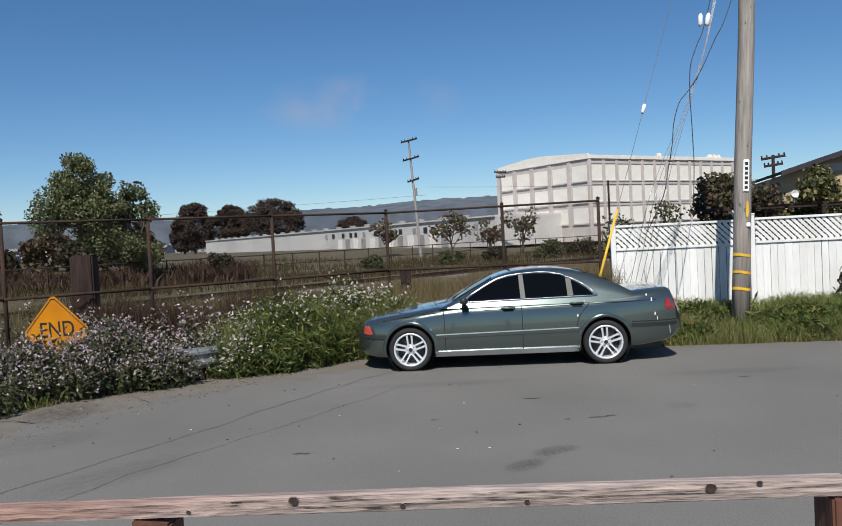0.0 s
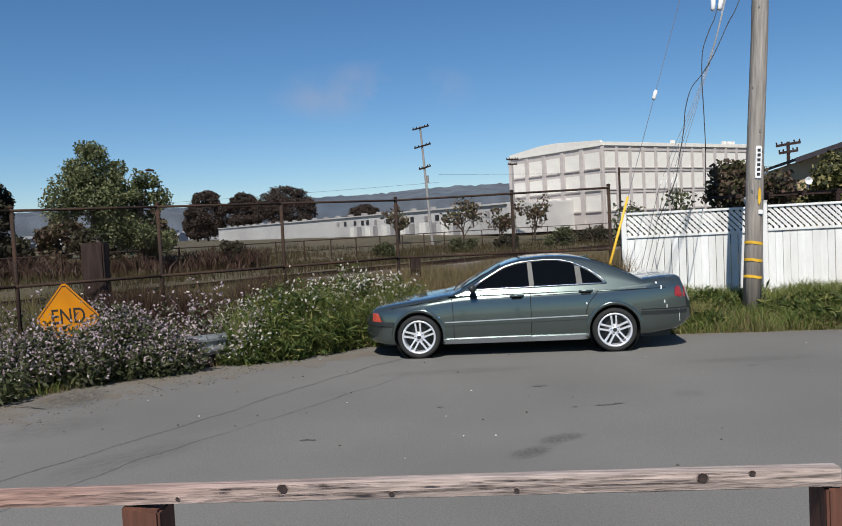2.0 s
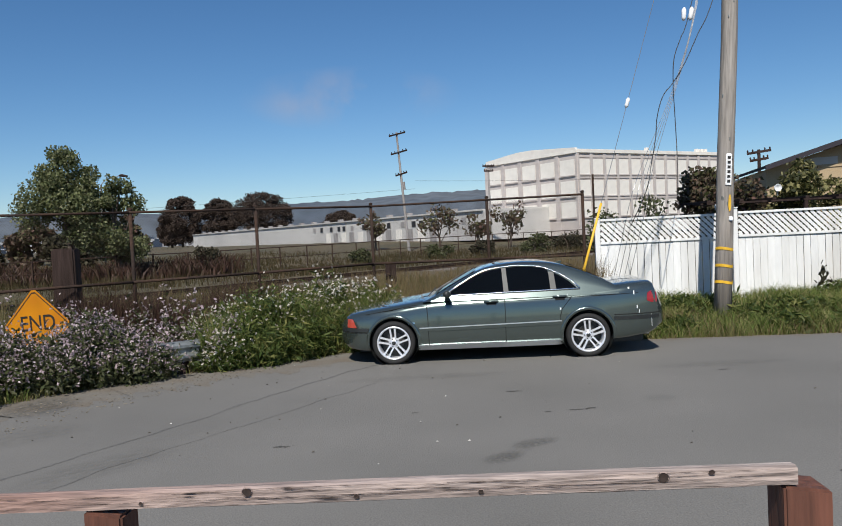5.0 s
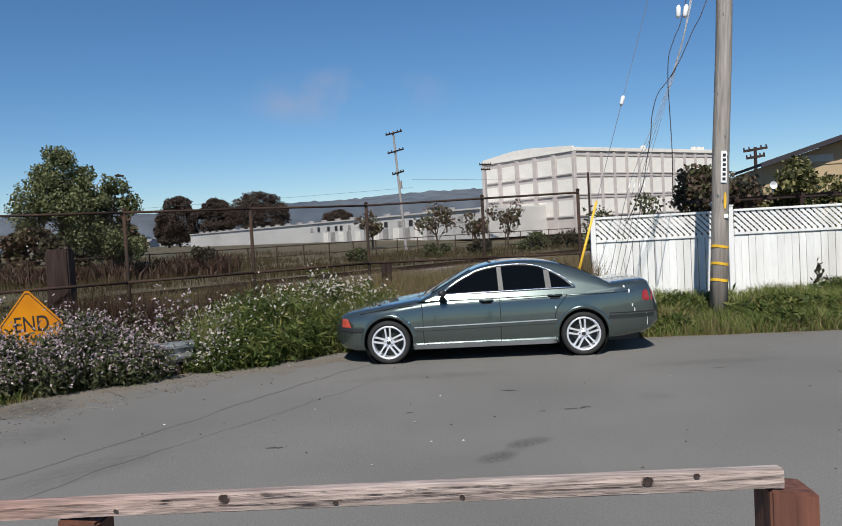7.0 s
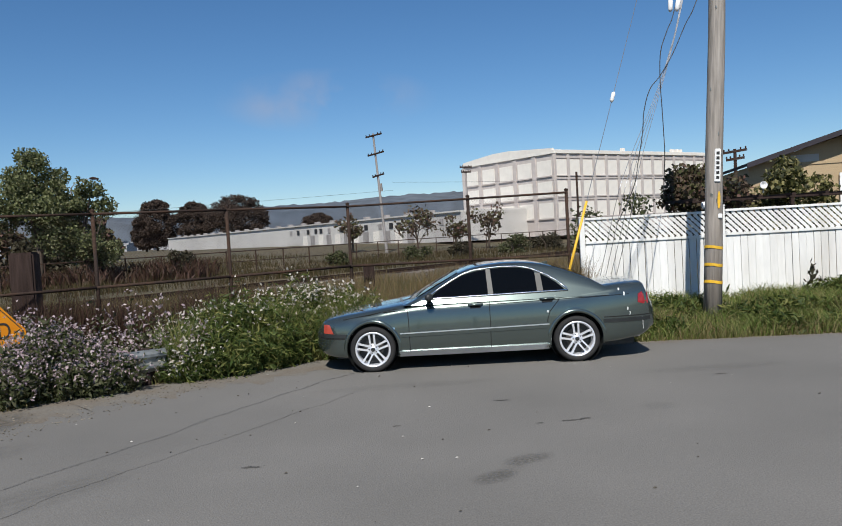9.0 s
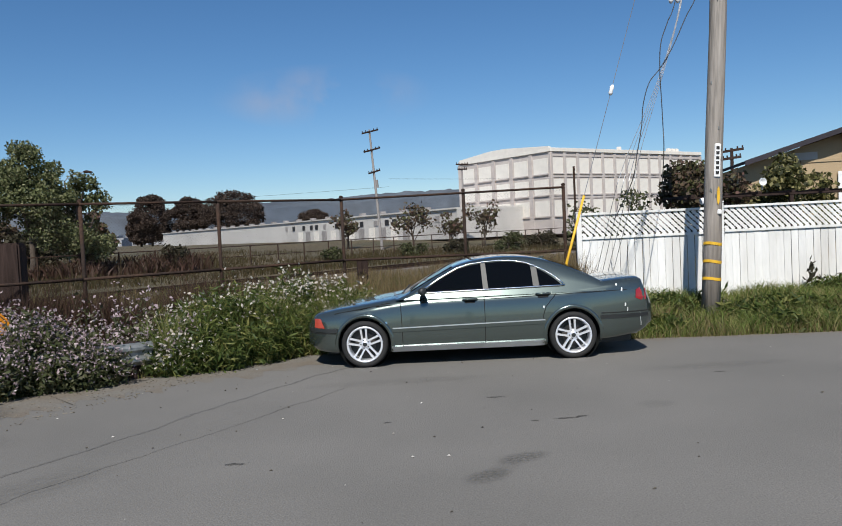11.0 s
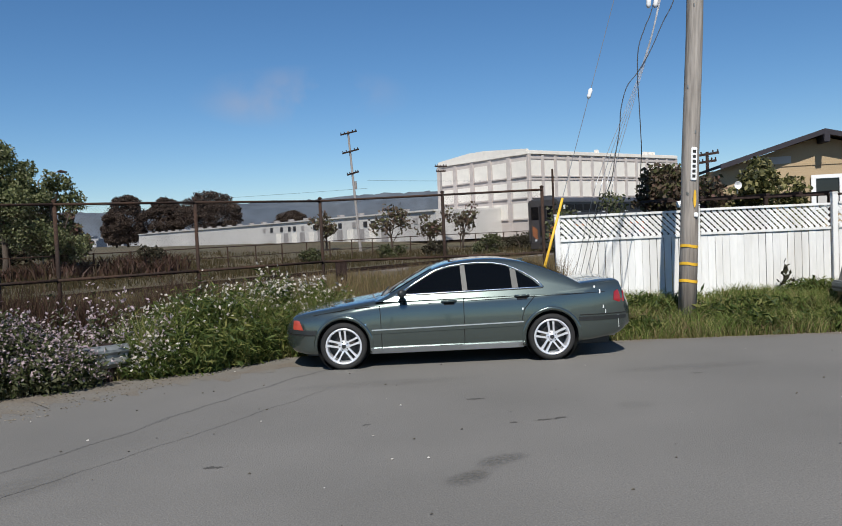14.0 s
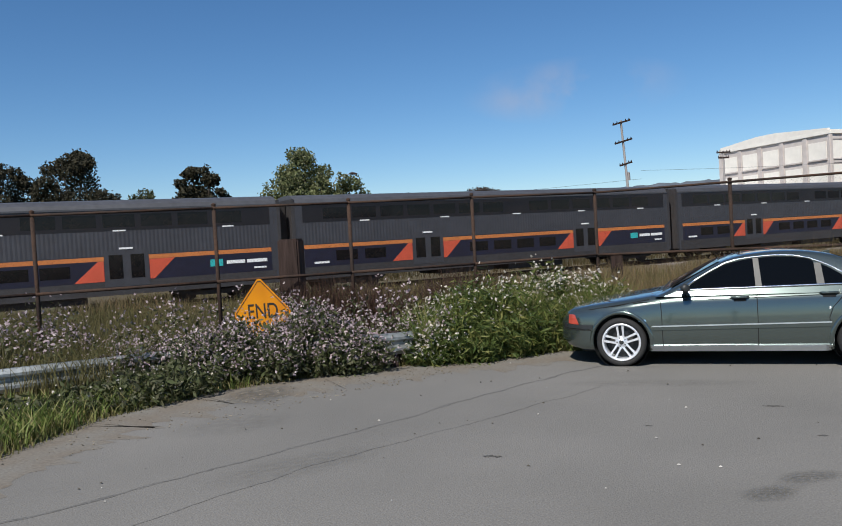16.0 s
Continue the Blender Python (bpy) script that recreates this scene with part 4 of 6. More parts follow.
def wheel(root, x, y, sign, tyre_r, rim_r, spokes=5):
    """A road wheel whose outer face looks along sign * y."""
    prof = [(rim_r - 0.01, -0.11), (tyre_r - 0.03, -0.115), (tyre_r - 0.006, -0.095), (tyre_r, -0.06), (tyre_r, 0.06), (tyre_r - 0.006, 0.095), (tyre_r - 0.03, 0.115), (rim_r + 0.012, 0.112), (rim_r + 0.004, 0.1)]
    tyre = part("wheel", lathe(prof, 48), RUBBER, root, "low-profile tyre on a silver alloy rim", True)
    tyre.matrix_basis = Matrix.Translation((x, y, tyre_r)) @ Matrix.Rotation(0 if sign > 0 else math.pi, 4, "Z")
    part("rim_lip", lathe([(rim_r + 0.006, 0.1), (rim_r + 0.004, 0.112), (rim_r - 0.012, 0.114), (rim_r - 0.022, 0.1), (rim_r - 0.028, 0.06), (rim_r - 0.03, -0.1)], 48), ALLOY, tyre, "", True)
    part("brake_disc", lathe([(0.001, -0.02), (0.14, -0.02), (0.142, -0.04), (0.001, -0.041)], 32), T_DISC, tyre)
    part("wheel_back", lathe([(0.001, -0.05), (rim_r - 0.02, -0.05), (rim_r - 0.02, -0.06), (0.001, -0.06)], 32), TRIM_DARK, tyre)
    part("hub", lathe([(0.001, 0.095), (0.034, 0.093), (0.04, 0.083), (0.075, 0.078), (0.082, 0.05), (0.06, 0.03)], 24), ALLOY, tyre, "", True)
    part("hub_cap", lathe([(0.001, 0.1), (0.026, 0.098), (0.03, 0.094), (0.03, 0.09)], 20), TRIM_DARK, tyre)
    for k in range(spokes):
        for d in (-0.5, 0.5):
            a = k * math.tau / spokes + 0.25
            bm = bmesh.new()
            inner, outer, w = 0.05, rim_r - 0.016, 0.0135
            ring = []
            for r, hw, yy in ((inner, w, 0.082), (rim_r * 0.55, w * 0.85, 0.09), (outer, w * 1.15, 0.096)):
                off = d * (0.052 + 0.022 * r / rim_r)
                ring.append([bm.verts.new((r * math.cos(a) - (off + e) * math.sin(a), yy - h, r * math.sin(a) + (off + e) * math.cos(a))) for e, h in ((-hw, 0), (hw, 0), (hw * 0.9, 0.045), (-hw * 0.9, 0.045))])
            for p, q in zip(ring, ring[1:]):
                for j in range(4):
                    bm.faces.new((p[j], p[(j + 1) % 4], q[(j + 1) % 4], q[j]))
            bm.faces.new(ring[0]), bm.faces.new(ring[-1][::-1])
            bmesh.ops.recalc_face_normals(bm, faces=bm.faces[:])
            part("spoke", bm, ALLOY, tyre)
    for k in range(5):
        a = k * math.tau / 5
        part("wheel_bolt", lathe([(0.001, 0.084), (0.009, 0.084), (0.01, 0.07)], 8), TRIM_DARK, tyre).matrix_basis = pose(0.055 * math.cos(a), 0, 0.055 * math.sin(a))


def sedan():
    root = thing("sedan", "grey-green metallic four-door sedan with silver alloy wheels, parked at the verge", "car", pose(0.39, 11.15, 0, 0, 0, 0.7))
    O = 2.245
    top = [(0, 0.52), (0.03, 0.65), (0.1, 0.735), (0.4, 0.8), (0.8, 0.858), (1.3, 0.93), (1.6, 0.955), (2.5, 0.965), (3.5, 0.985), (4.0, 1.035), (4.4, 1.065), (4.62, 1.07), (4.69, 1.05), (4.715, 0.92), (4.73, 0.7), (4.775, 0.64)]
    low = [(0, 0.34), (0.06, 0.25), (0.3, 0.2), (1.2, 0.185), (3.2, 0.185), (4.2, 0.24), (4.6, 0.3), (4.775, 0.44)]
    half = [(0, 0.38), (0.06, 0.53), (0.15, 0.65), (0.3, 0.765), (0.5, 0.84), (0.7, 0.872), (0.95, 0.893), (2, 0.9), (3.6, 0.9), (4.2, 0.885), (4.45, 0.855), (4.6, 0.815), (4.7, 0.76), (4.775, 0.66)]
    shape = [(0, 1.0), (0.45, 0.998), (0.76, 0.985), (0.895, 0.96), (0.95, 0.91), (0.972, 0.83), (0.985, 0.72), (0.995, 0.58), (1.0, 0.42), (0.993, 0.25), (0.978, 0.1), (0.95, 0.03), (0.88, 0.0), (0, 0.0)]
    sk = Body(top, low, half, 4.775, shape, O)
    arches = ((0.83, 0.325), (3.66, 0.325))
    body = part("body", sk.mesh(0.03, 34, arches, 0.365), PAINT, root, "", True)

    # cabin
    roof = [(1.28, 0.9), (1.4, 0.955), (1.76, 1.15), (2.09, 1.32), (2.27, 1.372), (2.5, 1.405), (2.75, 1.42), (3.05, 1.408), (3.3, 1.368), (3.55, 1.29), (3.8, 1.185), (4.02, 1.08), (4.12, 1.0)]

    def lean(z):
        return 0.842 - 0.5 * max(z - 0.95, -0.1)

    bm = bmesh.new()
    rows = []
    for x in np.linspace(1.28, 4.12, 72):
        zr, zb = smooth_table(roof, float(x), 0.06), 0.9
        edge = max(zr - 0.055, zb)
        pts = [(lean(zb), zb), (lean((zb + edge) / 2), (zb + edge) / 2), (lean(edge), edge), (lean(edge) - 0.03, edge + (zr - edge) * 0.55), (lean(edge) - 0.12, edge + (zr - edge) * 0.86), (lean(edge) * 0.5, zr - 0.004), (0, zr)]
        rows.append([bm.verts.new((x - O, -y, z)) for y, z in pts] + [bm.verts.new((x - O, y, z)) for y, z in pts[-2::-1]])
    for a, b in zip(rows, rows[1:]):
        for k in range(len(a) - 1):
            bm.faces.new((a[k], a[k + 1], b[k + 1], b[k]))
    bmesh.ops.recalc_face_normals(bm, faces=bm.faces[:])
    part("cabin", bm, PAINT, root, "", True)

    def pane(outline, name, sign, label="dark tinted side window"):
        bm = bmesh.new()
        a = [bm.verts.new((x - O, sign * (lean(z) + 0.007), z)) for x, z in outline]
        b = [bm.verts.new((x - O, sign * (lean(z) - 0.004), z)) for x, z in outline]
        bm.faces.new(a)
        for i in range(len(a)):
            j = (i + 1) % len(a)
            bm.faces.new((a[i], a[j], b[j], b[i]))
        bmesh.ops.recalc_face_normals(bm, faces=bm.faces[:])
        return part(name, bm, TINTED, root, label)

    front = [(1.63, 0.985), (1.8, 1.095), (1.98, 1.195), (2.13, 1.27), (2.3, 1.312), (2.475, 1.333), (2.485, 0.99)]
    rear = [(2.512, 0.99), (2.505, 1.335), (2.7, 1.345), (2.9, 1.335), (3.08, 1.3), (3.13, 1.275), (3.165, 1.0)]
    quarter = [(3.205, 1.0), (3.175, 1.255), (3.3, 1.19), (3.42, 1.11), (3.52, 1.02), (3.5, 1.005)]
    for sign in (-1, 1):
        for o in (front, rear, quarter):
            pane(o, "side_window", sign)
        for x0, x1, z1 in ((2.468, 2.54, 1.334), (3.148, 3.232, 1.25)):
            q = pane([(x0, 0.992), (x0 - 0.012, z1), (x1 - 0.02, z1), (x1, 0.992)], "window_pillar", sign, "black window pillar")
            q.data.materials[0] = TRIM_DARK
            q.matrix_basis = pose(0, sign * 0.003, 0)
        low_line = [(x, 0.975 + 0.012 * (x - 1.6)) for x in np.linspace(1.55, 3.57, 12)]
        bm = tube([(x - O, sign * (lean(z) + 0.01), z) for x, z in low_line], 0.0125, 6)
        part("window_trim", bm, CHROME, root, "bright window trim", True)
        arc = [(3.57, 1.0), (3.53, 1.045), (3.44, 1.125), (3.31, 1.21), (3.16, 1.28), (3.08, 1.315), (2.9, 1.352), (2.7, 1.362), (2.5, 1.352), (2.3, 1.332), (2.13, 1.288), (1.97, 1.208), (1.79, 1.106), (1.58, 0.975)]
        part("window_trim", tube([(x - O, sign * (lean(z) + 0.006), z) for x, z in arc], 0.0115, 6), CHROME, root, "bright window trim", True)
        part("belt_strip", sk.ribbon([(x, 0.485 + 0.012 * (x - 0.3)) for x in np.linspace(1.22, 3.28, 30)], 0.045, 0.012, sign), PAINT, root)
        # the moulding's highlight, laid on as a thin pale strip
        part("belt_strip_shine", sk.ribbon([(x, 0.512 + 0.012 * (x - 0.3)) for x in np.linspace(1.22, 3.28, 30)], 0.014, 0.016, sign), SIDE_SHINE, root, "painted highlight along the side strip")
        part("bumper_strip", sk.ribbon([(x, 0.515) for x in np.linspace(0.05, 0.46, 10)], 0.05, 0.012, sign), TRIM_DARK, root)
        part("bumper_strip", sk.ribbon([(x, 0.55) for x in np.linspace(4.03, 4.7, 12)], 0.05, 0.012, sign), TRIM_DARK, root)
        # reflected light is put into the skirt's pale colour
        part("sill", sk.ribbon([(x, 0.232) for x in np.linspace(1.2, 3.28, 30)], 0.075, 0.03, sign, deep=0.02), SIDE_SHINE, root, "side skirt with its gleam painted in")
        for pts in ([(1.33, 0.93), (1.345, 0.7), (1.35, 0.27)], [(2.475, 0.96), (2.475, 0.6), (2.47, 0.27)],
                    [(3.5, 0.99), (3.42, 0.86), (3.3, 0.72), (3.26, 0.6), (3.27, 0.5)]):
            fine = [(pts[i][0] + (pts[i + 1][0] - pts[i][0]) * k / 6, pts[i][1] + (pts[i + 1][1] - pts[i][1]) * k / 6) for i in range(len(pts) - 1) for k in range(6)] + [pts[-1]]
            part("door_gap", sk.ribbon(fine, 0.009, 0.003, sign), GAP_AND_SHADE, root)
        part("bonnet_gap", sk.ribbon([(0.16, 0.695), (0.45, 0.745), (0.8, 0.8), (1.2, 0.865)], 0.009, 0.003, sign), GAP_AND_SHADE, root)
        # shade of the shoulder crease, drawn as a near-black strip
        part("shoulder_crease_shade", sk.ribbon([(x, 0.83 + 0.02 * (x - 1)) for x in np.linspace(1.0, 4.4, 30)], 0.008, 0.0025, sign), GAP_AND_SHADE, root)
        part("bumper_gap", sk.ribbon([(x, 0.475) for x in np.linspace(0.03, 0.44, 12)], 0.012, 0.004, sign), GAP_AND_SHADE, root)
        part("bumper_gap", sk.ribbon([(x, 0.6) for x in np.linspace(4.04, 4.72, 14)], 0.012, 0.004, sign), GAP_AND_SHADE, root)
        part("bumper_joint", sk.ribbon([(4.58, 0.58), (4.585, 0.5), (4.59, 0.4)], 0.006, 0.003, sign), WHITE_PAINT, root, "pale scratch on the bumper")
        if sign < 0:
            for bx, bz, bl, bw in ((3.27, 0.735, 0.03, 0.016), (3.38, 0.925, 0.03, 0.014), (4.33, 0.93, 0.05, 0.016), (4.37, 0.72, 0.04, 0.014), (4.4, 0.66, 0.05, 0.008), (4.26, 0.985, 0.025, 0.022)):
                part("bird_dropping", sk.ribbon([(bx, bz), (bx + 0.004, bz - bl * 0.5), (bx - 0.002, bz - bl)], bw, 0.005, sign), WHITE_PAINT, root, "white bird dropping")
        for hx, hz in ((2.28, 0.865), (3.27, 0.895)):
            y = sign * (sk.side(hx, hz) + 0.02)
            h = part("door_handle", tube([(hx - 0.1 - O, y - sign * 0.02, hz), (hx - 0.07 - O, y + sign * 0.012, hz + 0.004), (hx + 0.07 - O, y + sign * 0.012, hz + 0.004), (hx + 0.1 - O, y - sign * 0.02, hz)], 0.014, 8), PAINT, root, "", True)
            # near-black strip stands in for the shade behind the handle
            part("handle_recess_shade", sk.ribbon([(hx - 0.07, hz - 0.03), (hx + 0.07, hz - 0.03)], 0.035, 0.003, sign), GAP_AND_SHADE, h)
        part("turn_signal", sk.ribbon([((0.12, 0.55), (0.13, 0.67)), ((0.18, 0.545), (0.18, 0.675)), ((0.275, 0.545), (0.22, 0.67))], 0, 0.006, sign, True), LENS_ORANGE, root, "amber corner lens")
        part("side_repeater", sk.ribbon([(1.06, 0.6), (1.15, 0.6)], 0.022, 0.008, sign), CHROME, root)
        part("tail_light", sk.ribbon([((4.52, 0.78), (4.53, 0.89)), ((4.59, 0.75), (4.59, 0.92)), ((4.68, 0.75), (4.68, 0.92))], 0, 0.006, sign, True), LENS_RED, root, "red tail light")
        mx = 1.66 - O
        m = part("wing_mirror", tube([(mx, sign * 0.84, 0.985), (mx - 0.02, sign * 0.9, 0.995), (mx - 0.02, sign * 0.96, 1.01), (mx - 0.01, sign * 1.03, 1.01), (mx, sign * 1.045, 1.01)], [0.02, 0.035, 0.055, 0.055, 0.03], 12), TRIM_DARK, root, "dark wing mirror", True)
        for ax, az in arches:
            arc_pts = [(ax + 0.384 * math.cos(a), az + 0.384 * math.sin(a)) for a in np.linspace(math.pi + 0.28, -0.28, 34)]
            part("arch_lip", sk.ribbon(arc_pts, 0.05, 0.009, sign), PAINT, body, "", True)
            ln = part("arch_liner", lathe([(0.36, 0.0), (0.362, 0.34), (0.001, 0.342)], 28), TRIM_DARK, root)
            ln.matrix_basis = Matrix.Translation((ax - O, -0.86 if sign < 0 else 0.86, az)) @ Matrix.Rotation(0 if sign < 0 else math.pi, 4, "Z")
        for wx in (0.83, 3.66):
            wheel(root, wx - O, sign * 0.775, sign, 0.318, 0.242)
    # glass at front and rear
    for rows_x, name in (([(1.46, 0.99), (1.76, 1.15), (2.06, 1.305)], "windscreen"), ([(3.42, 1.345), (3.7, 1.24), (3.98, 1.105)], "rear_window")):
        bm = bmesh.new()
        vs = []
        for x, z in rows_x:
            hw = lean(z) - 0.11
            vs.append([bm.verts.new((x - O, hw * k, z + 0.005 + 0.012 * (1 - k * k))) for k in (-1, -0.5, 0, 0.5, 1)])
        for a, b in zip(vs, vs[1:]):
            for k in range(4):
                bm.faces.new((a[k], b[k], b[k + 1], a[k + 1]))
        part(name, bm, TINTED, root, "dark tinted glass", True)
    part("underbody", box(0.3 - O, 4.5 - O, -0.6, 0.6, 0.17, 0.4), TRIM_DARK, root)
    part("exhaust", tube([(4.5 - O, -0.45, 0.27), (4.62 - O, -0.45, 0.27)], 0.032, 10), CHROME, root)
    part("antenna_fin", prism([(3.3 - O, 1.36), (3.42 - O, 1.33), (3.42 - O, 1.375)], -0.012, 0.012), PAINT, root)
    part("wiper", tube([(1.36 - O, -0.5, 0.965), (1.45 - O, 0.1, 1.035)], 0.008, 6), TRIM_DARK, root)


sedan()


def minivan():
    root = thing("minivan", "dark green minivan with grey bumper, parked beside the fence", "car", pose(7.12, 12.2, 0, 0, 0, -1.5))
    top = [(0, 0.85), (0.05, 1.1), (0.14, 1.45), (0.27, 1.74), (0.48, 1.9), (1.2, 1.95), (2.6, 1.92), (3.1, 1.7), (3.6, 1.3), (3.8, 1.12), (4.5, 0.98), (4.7, 0.75)]
    low = [(0, 0.36), (0.2, 0.28), (0.6, 0.24), (4.2, 0.24), (4.7, 0.4)]
    half = [(0, 0.72), (0.08, 0.83), (0.25, 0.9), (0.6, 0.93), (3.8, 0.93), (4.3, 0.88), (4.7, 0.65)]
    shape = [(0, 1.0), (0.5, 0.995), (0.72, 0.97), (0.8, 0.9), (0.86, 0.75), (0.93, 0.58), (0.985, 0.45), (1.0, 0.3), (0.995, 0.15), (0.96, 0.04), (0.88, 0), (0, 0)]
    sk = Body(top, low, half, 4.7, shape, 0)
    part("body", sk.mesh(0.06, 30, ((1.0, 0.33), (3.9, 0.33)), 0.37), VAN_PAINT, root, "", True)
    part("rear_bumper", sk.ribbon([(x, 0.58) for x in np.linspace(0.0, 0.5, 12)], 0.2, 0.03), GREY_BUMPER, root, "grey plastic bumper")
    part("bumper_face", box(-0.09, 0.06, -0.78, 0.78, 0.5, 0.68, 0.03), GREY_BUMPER, root, "grey plastic bumper")
    part("bumper_strip", box(-0.1, -0.07, -0.74, 0.74, 0.55, 0.59, 0.008), TRIM_DARK, root)
    for sign in (-1, 1):
        part("side_window", sk.ribbon([((0.55, 1.15), (0.62, 1.62)), ((1.0, 1.15), (1.0, 1.64)), ((1.7, 1.15), (1.7, 1.64))], 0, 0.005, sign, True), TINTED, root)
        part("side_window", sk.ribbon([((1.8, 1.15), (1.8, 1.64)), ((2.3, 1.15), (2.3, 1.64)), ((2.85, 1.15), (2.75, 1.6))], 0, 0.005, sign, True), TINTED, root)
        part("tail_light", sk.ribbon([((0.13, 0.78), (0.16, 1.02)), ((0.2, 0.78), (0.24, 1.1)), ((0.27, 0.78), (0.31, 1.1))], 0, 0.006, sign, True), TRIM_DARK, root)
        for wx in (1.0, 3.9):
            ln = part("arch_liner", lathe([(0.365, 0.0), (0.366, 0.34), (0.001, 0.342)], 28), TRIM_DARK, root)
            ln.matrix_basis = Matrix.Translation((wx, sign * 0.88, 0.33)) @ Matrix.Rotation(0 if sign < 0 else math.pi, 4, "Z")
            wheel(root, wx, sign * 0.8, sign, 0.325, 0.2)
    bm = bmesh.new()
    vs = []
    for x, z in ((0.05, 1.06), (0.12, 1.4), (0.22, 1.66)):
        vs.append([bm.verts.new((x - 0.015 + 0.1 * k * k, k * (0.62 - 0.16 * (z - 1)), z)) for k in (-1, -0.5, 0, 0.5, 1)])
    for a, b in zip(vs, vs[1:]):
        for k in range(4):
            bm.faces.new((a[k], b[k], b[k + 1], a[k + 1]))
    part("rear_window", bm, TINTED, root, "dark rear window", True)
    part("underbody", box(0.3, 4.3, -0.6, 0.6, 0.22, 0.5), TRIM_DARK, root)


minivan()


# ---- double-deck train ----
T_ROOF = material("train_roof_grey", (0.062, 0.063, 0.07), 0.5, vary=0.15, grain=4, patch=0.3)
T_GREY = material("train_grey", (0.062, 0.062, 0.07), 0.45, metal=0.3, vary=0.12, grain=3, patch=0.4)
T_DARK = material("train_black_band", (0.011, 0.009, 0.01), 0.4, vary=0.2, grain=3, patch=0.5)
T_NAVY = material("train_navy", (0.012, 0.011, 0.026), 0.4, vary=0.2, grain=4, patch=0.5)
T_GLASS = material("train_window_glass", (0.006, 0.006, 0.007), 0.1, vary=0.2, grain=2, spec=0.22)
T_ORANGE = material("train_orange", (0.52, 0.17, 0.045), 0.5, vary=0.1, grain=4)
T_RED = material("train_red_orange", (0.55, 0.085, 0.04), 0.5, vary=0.1, grain=4)
T_TEAL = material("train_teal", (0.03, 0.4, 0.4), 0.5, vary=0.08)
T_UNDER = material("train_underframe", (0.0280, 0.0240, 0.0224), 0.8, vary=0.3, grain=8)
T_SKIRT = material("train_skirt", (0.038, 0.035, 0.036), 0.6, vary=0.2, grain=5, patch=0.5)
CAR_LONG, CAR_STEP, HW = 25.9, 26.6, 1.55


def ribbed(x0, x1, y, z0, z1, sign):
    """A corrugated side band."""
    bm = bmesh.new()
    n = int((x1 - x0) / 0.09)
    cols = []
    for i in range(n + 1):
        x = x0 + (x1 - x0) * i / n
        d = 0.009 if i % 2 else 0.0
        cols.append((bm.verts.new((x, y + sign * d, z0)), bm.verts.new((x, y + sign * d, z1))))
    for a, b in zip(cols, cols[1:]):
        bm.faces.new((a[0], b[0], b[1], a[1]))
    bmesh.ops.recalc_face_normals(bm, faces=bm.faces[:])
    return bm


